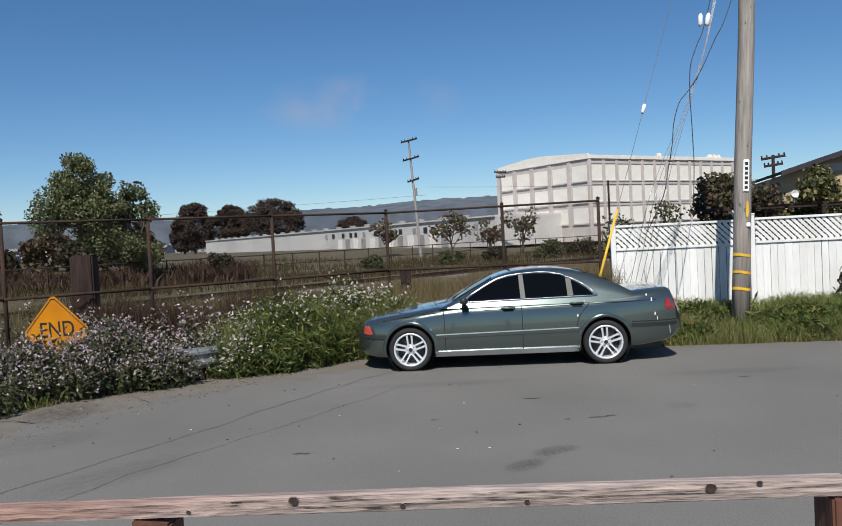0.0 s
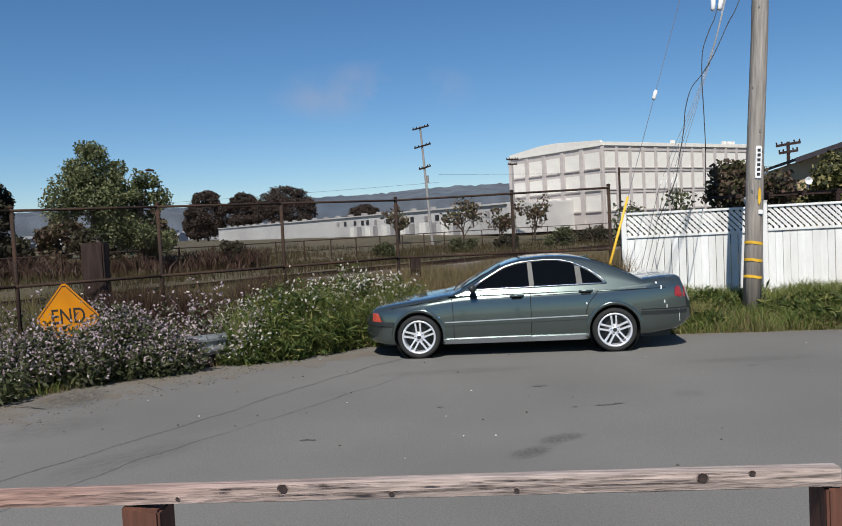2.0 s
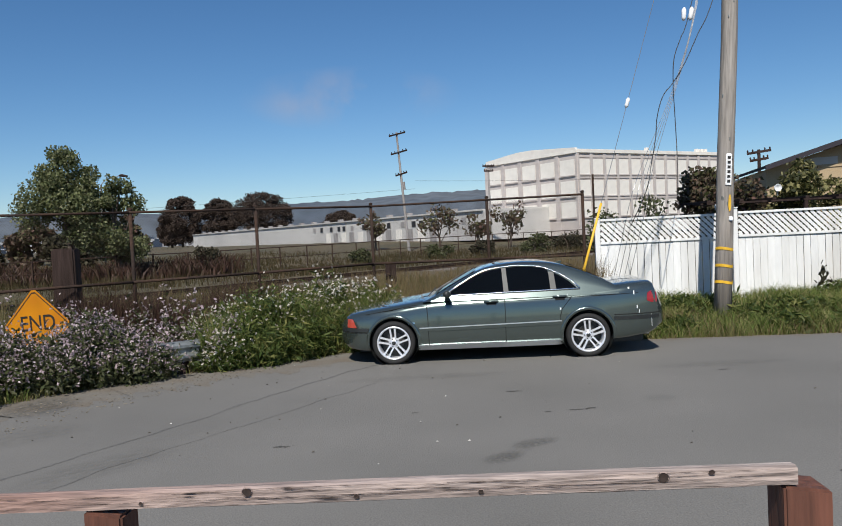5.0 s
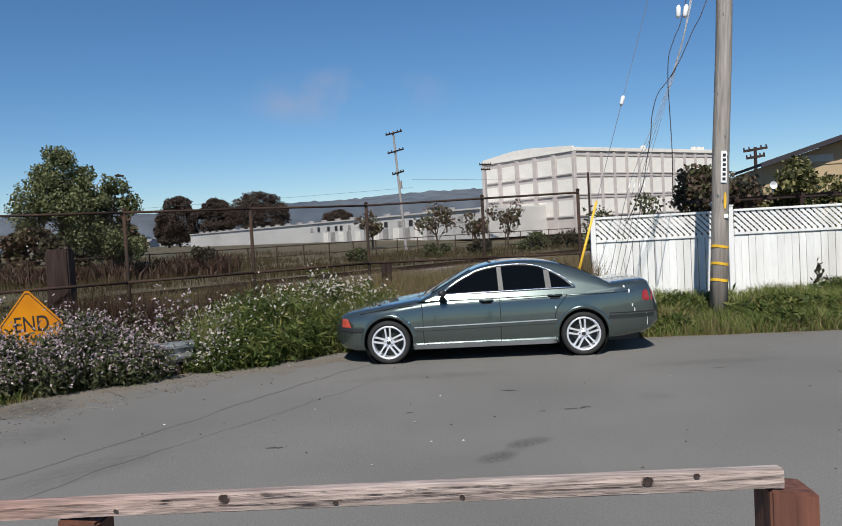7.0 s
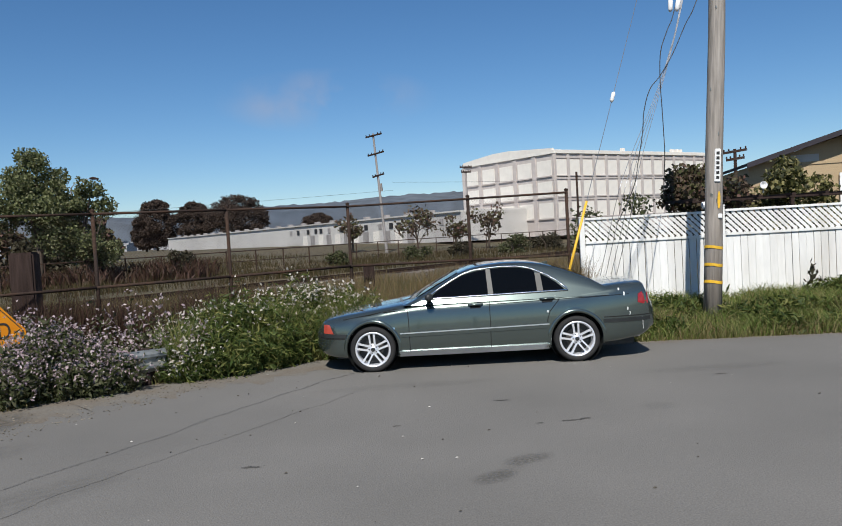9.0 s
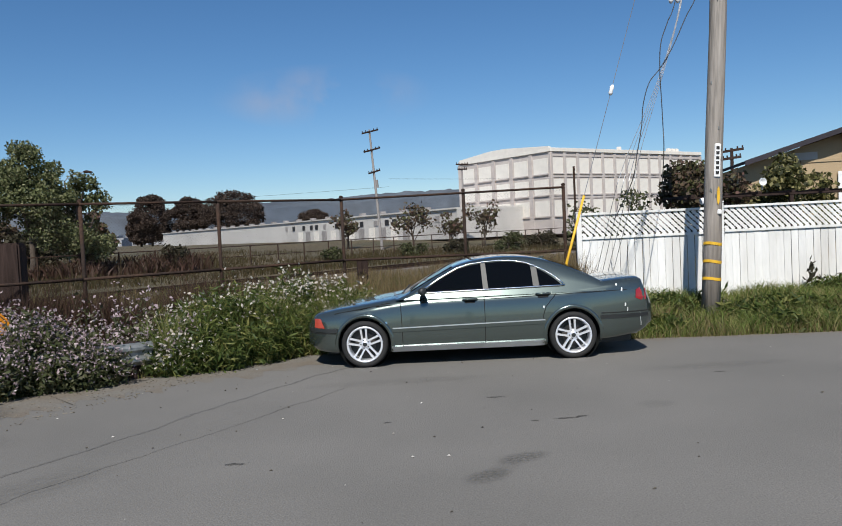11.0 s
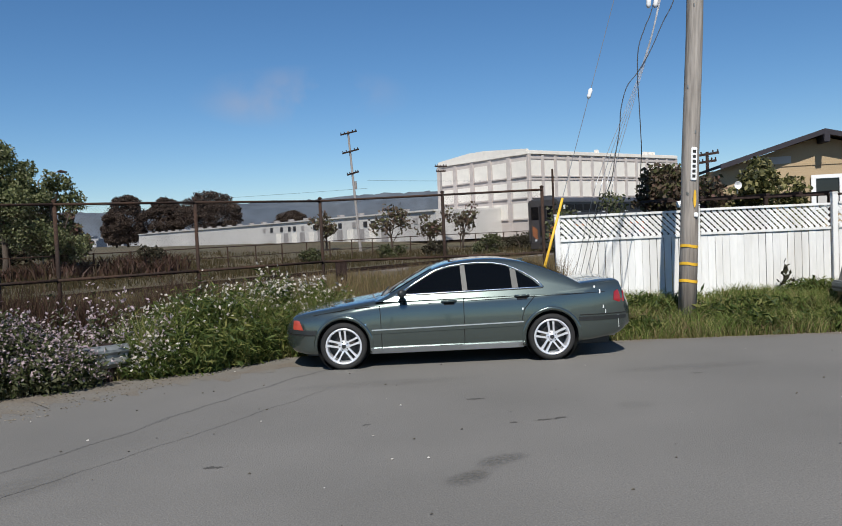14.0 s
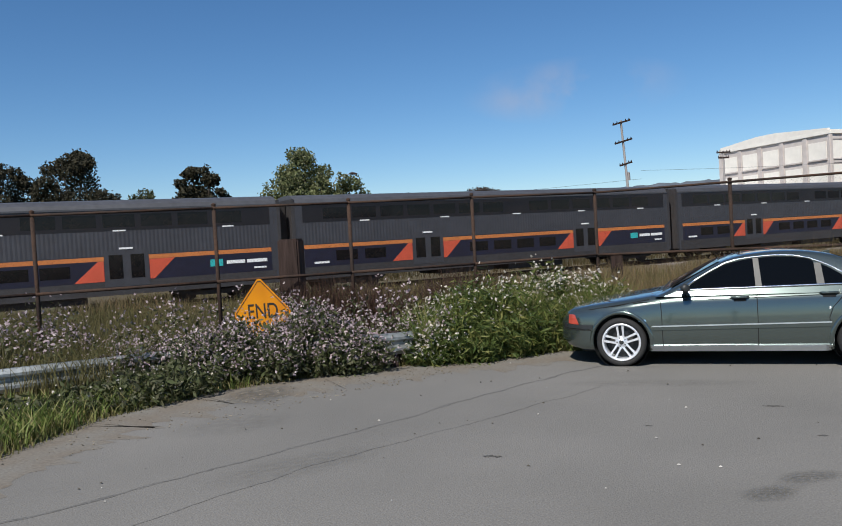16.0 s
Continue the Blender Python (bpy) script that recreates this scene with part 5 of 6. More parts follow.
def rail_car(cab):
    label = "double-deck passenger cab car, dark grey with orange stripe, moving" if cab else "double-deck passenger coach, dark grey with orange stripe, moving"
    root = thing("cab_car" if cab else "passenger_coach", label, "train car", group="train cars")
    L = CAR_LONG
    side = [(-HW, 0.62), (-HW, 4.42), (-HW + 0.12, 4.68), (-HW + 0.45, 4.86), (-0.6, 4.93), (0.6, 4.93), (HW - 0.45, 4.86), (HW - 0.12, 4.68), (HW, 4.42), (HW, 0.62)]
    body = part("body", prism(side[:2] + side[-2:], 0.12, L - 0.12), T_GREY, root)
    body.matrix_basis = Matrix.Rotation(radians(-90), 4, "Z") @ Matrix.Diagonal((-1, 1, 1, 1))
    rf = part("roof", prism([(x, z + 0.003) for x, z in side[1:-1]], 0.1, L - 0.1), T_ROOF, root)
    rf.matrix_basis = body.matrix_basis
    part("rain_gutter", box(0.15, L - 0.15, -HW - 0.035, -HW - 0.002, 4.42, 4.5), T_ROOF, root)
    for sign in (-1, 1):
        def slab(name, x0, x1, z0, z1, mat, out, parent=root, label=""):
            a, b = sign * (HW + 0.001), sign * (HW + out)
            return part(name, box(x0, x1, min(a, b), max(a, b), z0, z1), mat, parent, label)
        slab("upper_band", 0.5, L - 0.5, 3.5, 4.36, T_DARK, 0.008, label="black upper window band")
        part("ribbed_band", ribbed(0.5, L - 0.5, sign * (HW + 0.004), 2.4, 3.48, sign), T_GREY, root, "grey corrugated steel band")
        slab("orange_stripe", 0.5, L - 0.5, 2.17, 2.36, T_ORANGE, 0.012, label="orange stripe")
        slab("lower_band", 0.5, L - 0.5, 1.25, 2.165, T_NAVY, 0.008, label="navy blue lower band")
        slab("skirt", 0.3, L - 0.3, 0.62, 1.24, T_SKIRT, 0.006)
        x = 1.6
        i = 0
        while x < L - 2.4:
            if not (12.4 < x < 13.2):
                slab("upper_window", x, x + 1.35, 3.66, 4.22, T_GLASS, 0.014)
            if i % 3 == 1:
                slab("step_lamp", x + 0.4, x + 0.95, 3.47, 3.53, WHITE_PAINT, 0.02)
            x += 1.62
            i += 1
        doors = (7.6, 18.7)
        for x in np.arange(2.2, L - 2.6, 1.62):
            if all(abs(x + 0.6 - d) > 2.2 for d in doors) and x < L - 4.6:
                slab("lower_window", float(x), float(x) + 1.2, 1.5, 2.02, T_GLASS, 0.014)
        for d in doors:
            red = not (cab and d < 10)
            fr = slab("door", d - 0.95, d + 0.95, 1.0, 2.62, T_GREY, 0.016, label="grey double door")
            for k in (-0.46, 0.46):
                slab("door_window", d + k - 0.29, d + k + 0.29, 1.35, 2.42, T_GLASS, 0.022, fr)
            slab("door_lamp", d - 0.3, d + 0.3, 2.66, 2.74, WHITE_PAINT, 0.03, fr)
            if red:
                for s in (-1, 1):
                    a, b = sign * (HW + 0.009), sign * (HW + 0.017)
                    part("red_wedge", prism([(d + s * 0.97, 1.26), (d + s * 0.97, 2.16), (d + s * 1.2, 2.16), (d + s * (2.2 if s < 0 else 1.15), 1.26)] if s < 0 else
                                            [(d + 0.97, 1.26), (d + 1.15, 1.26), (d + 2.1, 2.16), (d + 0.97, 2.16)], min(a, b), max(a, b)), T_RED, root, "red-orange wedge beside the door")
        # plain shapes in place of the operator's mark, near the tail
        slab("emblem", L - 3.5, L - 2.9, 1.62, 1.95, T_TEAL, 0.02)
        for k in range(2):
            slab("lettering_bar", L - 2.72 + k * 0.98, L - 1.84 + k * 1.1, 1.7, 1.86, WHITE_PAINT, 0.018)
        slab("number_bar", L - 1.4, L - 0.8, 1.4, 1.48, WHITE_PAINT, 0.018)
        slab("number_bar", 1.0, 1.8, 1.4, 1.5, WHITE_PAINT, 0.018)
    # ends
    for x0, x1 in ((-0.04, 0.12), (L - 0.12, L + 0.04)):
        part("end_wall", box(x0, x1, -HW + 0.03, HW - 0.03, 0.7, 4.7, 0.02), T_SKIRT, root)
        part("end_post", box(x0 - 0.02, x1 + 0.02, -HW - 0.012, -HW + 0.16, 0.7, 4.55, 0.02), T_SKIRT, root)
    part("gangway_bellows", box(L + 0.045, L + 0.64, -0.75, 0.75, 1.9, 4.5, 0.05), T_UNDER, root, "black rubber gangway")
    if cab:
        part("cab_window", box(-0.06, -0.042, -1.25, -0.45, 2.9, 4.1), T_GLASS, root)
        part("cab_window", box(-0.06, -0.042, 0.45, 1.25, 2.9, 4.1), T_GLASS, root)
        part("gangway_door", box(-0.065, -0.042, -0.38, 0.38, 1.3, 4.2), T_DARK, root)
        for s in (-1, 1):
            part("corner_post", box(-0.2, -0.045, s * 1.38 - 0.1, s * 1.38 + 0.1, 0.9, 4.5, 0.03), T_SKIRT, root)
            for k in range(5):
                st = part("warning_stripe", box(-0.07, -0.066, -0.34, 0.34, 0, 0.07), T_ORANGE, root, "orange hazard stripe")
                st.matrix_basis = pose(0, s * 0.9, 1.3 + k * 0.19, s * 35, 0, 0)
            part("headlight", tube([(-0.12, s * 0.8, 1.0), (-0.05, s * 0.8, 1.0)], 0.11, 12), LENS_CLEAR, root)
        part("pilot", box(-0.25, 0.1, -1.3, 1.3, 0.2, 0.75, 0.04), T_UNDER, root)
        part("roof_horn", box(0.6, 1.3, -0.4, 0.4, 4.93, 5.12, 0.04), T_ROOF, root)
        part("cab_side_mark", box(1.0, 1.35, -HW - 0.02, -HW - 0.009, 3.75, 4.2), WHITE_PAINT, root)
    part("coupler", box(-0.4, 0.0, -0.15, 0.15, 0.75, 1.0, 0.03), T_UNDER, root)
    # running gear
    for bx in (3.2, L - 3.2):
        bg = part("bogie", prism([(-1.9, 0.55), (-1.7, 0.78), (-0.5, 0.5), (0.5, 0.5), (1.7, 0.78), (1.9, 0.55), (1.7, 0.4), (0.6, 0.3), (-0.6, 0.3), (-1.7, 0.4)], -1.2, 1.2), T_UNDER, root)
        bg.matrix_basis = pose(bx, 0, 0)
        for wx in (-1.3, 1.3):
            for y in (-0.75, 0.75):
                w = part("wheel", lathe([(0.001, -0.06), (0.45, -0.06), (0.46, 0.06), (0.001, 0.06)], 24), T_UNDER, bg)
                w.matrix_basis = pose(wx, y, 0.46)
    part("equipment_box", box(8.5, 12.0, -1.35, 1.35, 0.35, 0.62, 0.04), T_UNDER, root)
    part("equipment_box", box(13.0, 17.0, -1.35, 1.35, 0.3, 0.62, 0.04), T_UNDER, root)
    return root


TRAIN = [rail_car(True), rail_car(False)]
for _ in range(3):
    TRAIN.append(copy_thing(TRAIN[1], Matrix.Identity(4)))


# ---- wooden rail in front of the camera ----
def near_rail():
    rail = thing("wooden_railing", "weathered wooden rail on red-brown square posts", "railing")

    def front(x):
        return 0.955 + 0.05 * x

    def low(x):
        return 1.311 - 0.008 * x

    def face(x):
        """Height of the front face; the board thins out to the west."""
        return 0.037 + 0.003 * math.sin(x * 1.6 + 0.6)
    bm = bmesh.new()
    rows = []
    x0, x1, n = -1.95, 0.889, 220
    for i in range(n + 1):
        x = x0 + (x1 - x0) * i / n
        y, z, h = front(x), low(x), face(x)
        w = [0.0016 * noise.noise((x * 9, k * 3.1, 2)) + 0.0011 * noise.noise((x * 37, k * 2.2, 7)) for k in range(8)]
        groove = 0.0018 * max(0, noise.noise((x * 5, 1.7, 5)))
        rows.append([bm.verts.new(p) for p in ((x, y + 0.002 + w[0], z + w[1]), (x, y + w[2], z + h * 0.3), (x, y + groove, z + h * 0.52), (x, y + w[3], z + h * 0.74),
                                               (x, y + 0.002, z + h + w[4]), (x, y + 0.014, z + h + 0.003 + w[5]), (x, y + 0.03, z + h + 0.002 + w[6]), (x, y + 0.044 + w[7], z + h), (x, y + 0.045, z))])
    for a, b in zip(rows, rows[1:]):
        for k in range(9):
            j = (k + 1) % 9
            bm.faces.new((a[k], b[k], b[j], a[j]))
    bm.faces.new(rows[0]), bm.faces.new(rows[-1][::-1])
    bmesh.ops.recalc_face_normals(bm, faces=bm.faces[:])
    beam = part("top_rail", bm, RAIL_WOOD, rail, "weathered pinkish grey rail with knots and splits")
    for kx, kz, r in ((-0.378, 0.031, 0.0105), (0.581, 0.029, 0.0115), (-0.626, 0.013, 0.0045), (-0.125, 0.012, 0.0055), (0.162, 0.012, 0.0055), (0.692, 0.037, 0.0065), (-1.1, 0.016, 0.005)):
        y = front(kx) - 0.0022
        bm = bmesh.new()
        rim = [bm.verts.new((kx + r * 1.3 * math.cos(a), y + 0.002, low(kx) + kz + r * 1.15 * math.sin(a))) for a in np.linspace(0, math.tau, 19)[:-1]]
        vs = [bm.verts.new((kx + r * 1.12 * math.cos(a), y - 0.0012 + 0.0006 * math.sin(3 * a), low(kx) + kz + r * math.sin(a))) for a in np.linspace(0, math.tau, 19)[:-1]]
        for i in range(18):
            bm.faces.new((rim[i], rim[(i + 1) % 18], vs[(i + 1) % 18], vs[i]))
        ring = part("knot", bm, KNOT_RIM, beam, "pale wood ring round a knot")
        bm = bmesh.new()
        vs = [bm.verts.new((kx + r * math.cos(a), y - 0.0006, low(kx) + kz + r * 0.88 * math.sin(a) * (1 + 0.12 * math.sin(2 * a + kx * 9)))) for a in np.linspace(0, math.tau, 19)[:-1]]
        c = bm.verts.new((kx, y + 0.0002, low(kx) + kz))
        for i in range(18):
            bm.faces.new((vs[i], vs[(i + 1) % 18], c))
        part("knot_core", bm, KNOT, ring)
    rng = random.Random(6)
    cracks = [(-0.6, 0.75, 0.0), (0.1, 0.7, 0.0), (-0.5, 0.6, 0.017), (-0.1, 0.55, 0.02), (0.2, 0.5, 0.019), (-0.45, 0.4, 0.038), (-0.05, 0.5, 0.036), (0.4, 0.45, 0.039)]
    cracks += [(rng.uniform(-1.0, 0.75), rng.uniform(0.05, 0.22), rng.uniform(0.004, 0.036)) for _ in range(42)]
    for kx, long, kz in cracks:
        verts, faces = [], []
        long = min(long, 0.885 - kx)
        for k in range(25):
            u = k / 24
            x = kx + long * u
            z = low(x) + max(kz, 0.0008) + 0.0016 * noise.noise((x * 14, kz * 90, 3))
            w = 0.0006 * math.sin(math.pi * u) * (0.4 + 1.4 * abs(noise.noise((x * 30, kz * 50, 8)))) + 0.0001
            verts += [(x, front(x) - 0.0026, z - w), (x, front(x) - 0.0026, z + w)]
            if k:
                faces.append((2 * k - 2, 2 * k, 2 * k + 1, 2 * k - 1))
        put("split", mesh_of("split", verts, faces, KNOT), beam)
    for x, wide in ((-0.765, 0.092), (0.857, 0.109)):
        y = front(x) + 0.001
        bm = box(x, x + wide, y, y + wide, -0.05, low(x) - 0.004, 0.006)
        for v in bm.verts:
            if v.co.z > 1 and v.co.x > x + wide * 0.7:
                v.co.z -= 0.012
        part("post", bm, POST_WOOD, rail, "red-brown stained timber post")


near_rail()


# ---- plants ----
GRASS_GREEN = foliage("green_grass", [(0.052, 0.079, 0.013), (0.095, 0.137, 0.027), (0.137, 0.178, 0.042), (0.211, 0.211, 0.074), (0.316, 0.263, 0.126)])
GRASS_DRY = foliage("dry_grass", [(0.090, 0.063, 0.032), (0.153, 0.108, 0.054), (0.216, 0.158, 0.081), (0.108, 0.099, 0.036)])
GRASS_FIELD = foliage("field_grass", [(0.041, 0.033, 0.012), (0.065, 0.047, 0.020), (0.044, 0.041, 0.013), (0.094, 0.064, 0.032)])
FIELD_OLIVE = foliage("olive_field_grass", [(0.07, 0.066, 0.024), (0.105, 0.094, 0.036), (0.14, 0.115, 0.05), (0.085, 0.088, 0.028)])
BRUSH = foliage("brown_brush", [(0.041, 0.022, 0.017), (0.069, 0.036, 0.026), (0.038, 0.028, 0.012), (0.089, 0.046, 0.035)])
LEAF_WEED = foliage("weed_leaves", [(0.03, 0.048, 0.011), (0.05, 0.078, 0.017), (0.095, 0.12, 0.028), (0.17, 0.165, 0.05)])
LEAF_GREY = foliage("grey_weed_leaves", [(0.041, 0.051, 0.018), (0.069, 0.081, 0.032), (0.101, 0.098, 0.059), (0.051, 0.068, 0.018)])
PETAL_LILAC = foliage("pale_lilac_petals", [(0.36, 0.27, 0.3), (0.5, 0.4, 0.42), (0.28, 0.2, 0.23), (0.66, 0.57, 0.57), (0.2, 0.14, 0.15)], 0.6, 0.3)
PETAL_WHITE = foliage("white_petals", [(0.5, 0.46, 0.4), (0.7, 0.64, 0.58), (0.36, 0.32, 0.24)], 0.6, 0.3)
LEAF_TREE = foliage("tree_leaves", [(0.045, 0.055, 0.022), (0.085, 0.1, 0.038), (0.14, 0.155, 0.065), (0.23, 0.23, 0.13)])
LEAF_PINE = foliage("dark_pine_needles", [(0.02, 0.02, 0.011), (0.034, 0.031, 0.017), (0.052, 0.046, 0.025)], 0.7, 0.1)
# reddish brown, painted a little lighter to stand in for haze
LEAF_CYPRESS = foliage("hazed_brown_cypress", [(0.036, 0.026, 0.021), (0.052, 0.037, 0.029), (0.07, 0.05, 0.039)], 0.8, 0.1)
LEAF_RED = foliage("dark_reddish_leaves", [(0.053, 0.042, 0.027), (0.105, 0.075, 0.053), (0.075, 0.083, 0.030), (0.165, 0.090, 0.075)])
LEAF_YELLOW = foliage("yellow_green_leaves", [(0.03, 0.034, 0.012), (0.055, 0.06, 0.018), (0.13, 0.125, 0.04), (0.3, 0.27, 0.12), (0.035, 0.04, 0.014)])
RNG = np.random.default_rng(7)


def np_mesh(name, verts, sizes, mat):
    """A mesh whose faces take their corners from verts one after the other."""
    me = bpy.data.meshes.new(name)
    sizes = np.asarray(sizes, np.int32)
    n = int(sizes.sum())
    me.vertices.add(len(verts))
    me.vertices.foreach_set("co", np.asarray(verts, np.float32).ravel())
    me.loops.add(n)
    return me, sizes, n


def finish(me, loops, sizes, mat):
    me.loops.foreach_set("vertex_index", np.asarray(loops, np.int32))
    me.polygons.add(len(sizes))
    starts = np.concatenate([[0], np.cumsum(sizes)[:-1]]).astype(np.int32)
    me.polygons.foreach_set("loop_start", starts)
    me.materials.append(mat)
    me.update(calc_edges=True)
    me.validate()
    return me


def blades(name, base, height, width, lean, mat):
    """Bent blades of grass: a quad and a tip each."""
    n = len(base)
    a = RNG.uniform(0, math.tau, n)
    side = np.stack([np.cos(a), np.sin(a), np.zeros(n)], 1) * (np.asarray(width) * np.ones(n) / 2)[:, None]
    b = RNG.uniform(0, math.tau, n)
    bend = np.stack([np.cos(b), np.sin(b), np.zeros(n)], 1) * (lean * height * RNG.uniform(0.2, 1, n))[:, None]
    up = np.stack([np.zeros(n), np.zeros(n), height], 1)
    mid, tip = base + up * 0.55 + bend * 0.3, base + up * 0.97 + bend
    verts = np.stack([base - side, base + side, mid + side * 0.8, mid - side * 0.8, tip], 1).reshape(-1, 3)
    i = np.arange(n)[:, None] * 5
    loops = np.concatenate([i, i + 1, i + 2, i + 3, i + 3, i + 2, i + 4], 1).ravel()
    me, sizes, _ = np_mesh(name, verts, np.tile([4, 3], n), mat)
    return finish(me, loops, sizes, mat)


def cards(name, at, size, mat, up_bias=0.3, long=1.6):
    """Small leaves or petals: pointed rhombs turned every way."""
    n = len(at)
    d = RNG.normal(size=(n, 3))
    d[:, 2] += up_bias
    d /= np.linalg.norm(d, axis=1)[:, None]
    e = np.cross(d, RNG.normal(size=(n, 3)))
    e /= np.linalg.norm(e, axis=1)[:, None] + 1e-9
    f = np.cross(d, e)
    s = (np.asarray(size) * RNG.uniform(0.6, 1.3, n))[:, None]
    verts = np.stack([at - e * s * long / 2, at + f * s / 2 - e * s * 0.1, at + e * s * long / 2, at - f * s / 2 - e * s * 0.1], 1).reshape(-1, 3)
    me, sizes, _ = np_mesh(name, verts, np.full(n, 4), mat)
    return finish(me, np.arange(n * 4), sizes, mat)


def on_ground(x, y):
    return np.stack([x, y, ground_z(x, y) - 0.02], 1)


def patch(n, corners):
    """Random places within a four-cornered stretch of ground."""
    c = np.array(corners, float)
    u, v = RNG.uniform(0, 1, n)[:, None], RNG.uniform(0, 1, n)[:, None]
    p = (c[0] * (1 - u) + c[1] * u) * (1 - v) + (c[3] * (1 - u) + c[2] * u) * v
    return p[:, 0], p[:, 1]


def clumpy(x, y, scale, seed, keep):
    """Thin places out so that they stand in clumps."""
    f = np.array([noise.noise((a * scale, b * scale, seed)) for a, b in zip(x.tolist(), y.tolist())])
    k = RNG.uniform(-0.45, 0.45, len(x)) < f + keep
    return x[k], y[k], f[k]


def grass(name, label, n, corners, high, wide, lean, mat, scale=1.2, keep=0.2, off_road=True, category="grass"):
    x, y = patch(n, corners)
    if off_road:
        d = edge_side(x, y)
        x, y = x[d > 0.03], y[d > 0.03]
    x, y, f = clumpy(x, y, scale, 3.3, keep)
    h = high * RNG.uniform(0.45, 1.1, len(x)) * (1 + 0.6 * f)
    ob = put(name, blades(name, on_ground(x, y), h, wide, lean, mat))
    tagged(ob, label, category, kind="stuff")


# verge to the right, under the white fence and round the pole
grass("verge_grass", "lush green grass on the verge before the white fence", 42000, ((2.7, 11.5), (14, 11.2), (14, 14.85), (2.7, 14.85)), 0.27, 0.014, 1.1, GRASS_GREEN, 1.9, 0.2)
grass("verge_straw", "dry straw among the green verge grass", 5000, ((2.7, 11.5), (14, 11.2), (14, 13.2), (2.7, 13.2)), 0.3, 0.011, 0.9, GRASS_DRY)
# ragged edge along the road
ex, ey = [], []
for (ax, ay), (bx, by) in zip(ROAD_EDGE[1:], ROAD_EDGE[2:13]):
    m = int(math.hypot(bx - ax, by - ay) * 900)
    t = RNG.uniform(0, 1, m)
    ex.append(ax + (bx - ax) * t), ey.append(ay + (by - ay) * t)
ex, ey = np.concatenate(ex), np.concatenate(ey)
nx, ny = RNG.normal(0, 0.16, len(ex)), np.abs(RNG.normal(0, 0.3, len(ex)))
ex, ey, ef = clumpy(ex + nx - ny * 0.4, ey + ny, 1.6, 8.0, 0.1)
ed = edge_side(ex, ey)
ex, ey = ex[ed > -0.06], ey[ed > -0.06]
ob = put("edge_grass", blades("edge_grass", on_ground(ex, ey), RNG.uniform(0.04, 0.2, len(ex)), 0.011, 0.9, foliage("edge_grass", [(0.1, 0.1, 0.03), (0.17, 0.15, 0.06), (0.08, 0.1, 0.02), (0.26, 0.2, 0.1)])))
tagged(ob, "short trodden grass along the asphalt's edge", "grass", kind="stuff")
# strips behind
grass("tall_green_grass", "tall green grass among the flowering weeds", 22000, ((-3.9, 10.3), (-1.4, 11.95), (-1.0, 13.0), (-4.0, 12.3)), 0.85, 0.012, 0.6, GRASS_GREEN, 1.3, 0.25)
grass("dry_tall_grass", "tall dry brown grass before the chain-link fence", 15000, ((-2.6, 12.3), (2.7, 12.6), (2.7, 15.6), (-2.6, 15.6)), 0.95, 0.012, 0.35, GRASS_DRY, 1.0, 0.25)
grass("brown_brush", "dark brown dry brush behind the sign", 11000, ((-7.6, 11.0), (-2.2, 12.2), (-2.2, 15.4), (-7.6, 14.2)), 1.0, 0.013, 0.4, BRUSH, 0.7, 0.15, category="brush")
grass("bank_grass", "green and straw grass behind the guardrail", 34000, ((-17, 4.5), (-7.0, 7.4), (-6.8, 14.4), (-19, 15.5)), 0.62, 0.012, 0.5, FIELD_OLIVE, 0.9, 0.35)
grass("bank_weeds", "low green weeds below the guardrail", 9000, ((-9.5, 3.0), (-6.0, 4.6), (-5.2, 9.0), (-7.6, 7.2)), 0.26, 0.02, 0.8, GRASS_GREEN, 1.4, 0.1)
grass("near_field_grass", "dry brown-green grass on the railway land", 52000, ((-26, 14.6), (14, 15.3), (26, 44), (-30, 36)), 0.5, 0.02, 0.4, FIELD_OLIVE, 0.25, 0.2)
grass("track_side_grass", "tall straw-coloured grass beside the railway", 16000, ((-34, 20), (-24, 17), (20, 52), (10, 56)), 0.75, 0.022, 0.35, GRASS_DRY, 0.3, 0.0)
grass("far_field_grass", "dry brown grass beyond the railway", 30000, ((-62, 32), (-20, 44), (24, 84), (-40, 100)), 0.55, 0.05, 0.4, GRASS_FIELD, 0.12, 0.1)


grass("far_brush", "dark brown brush belt beyond the railway", 14000, ((-75, 44), (-19, 55), (-19, 63), (-75, 58)), 1.5, 0.16, 0.7, BRUSH, 0.2, 0.4, category="brush")


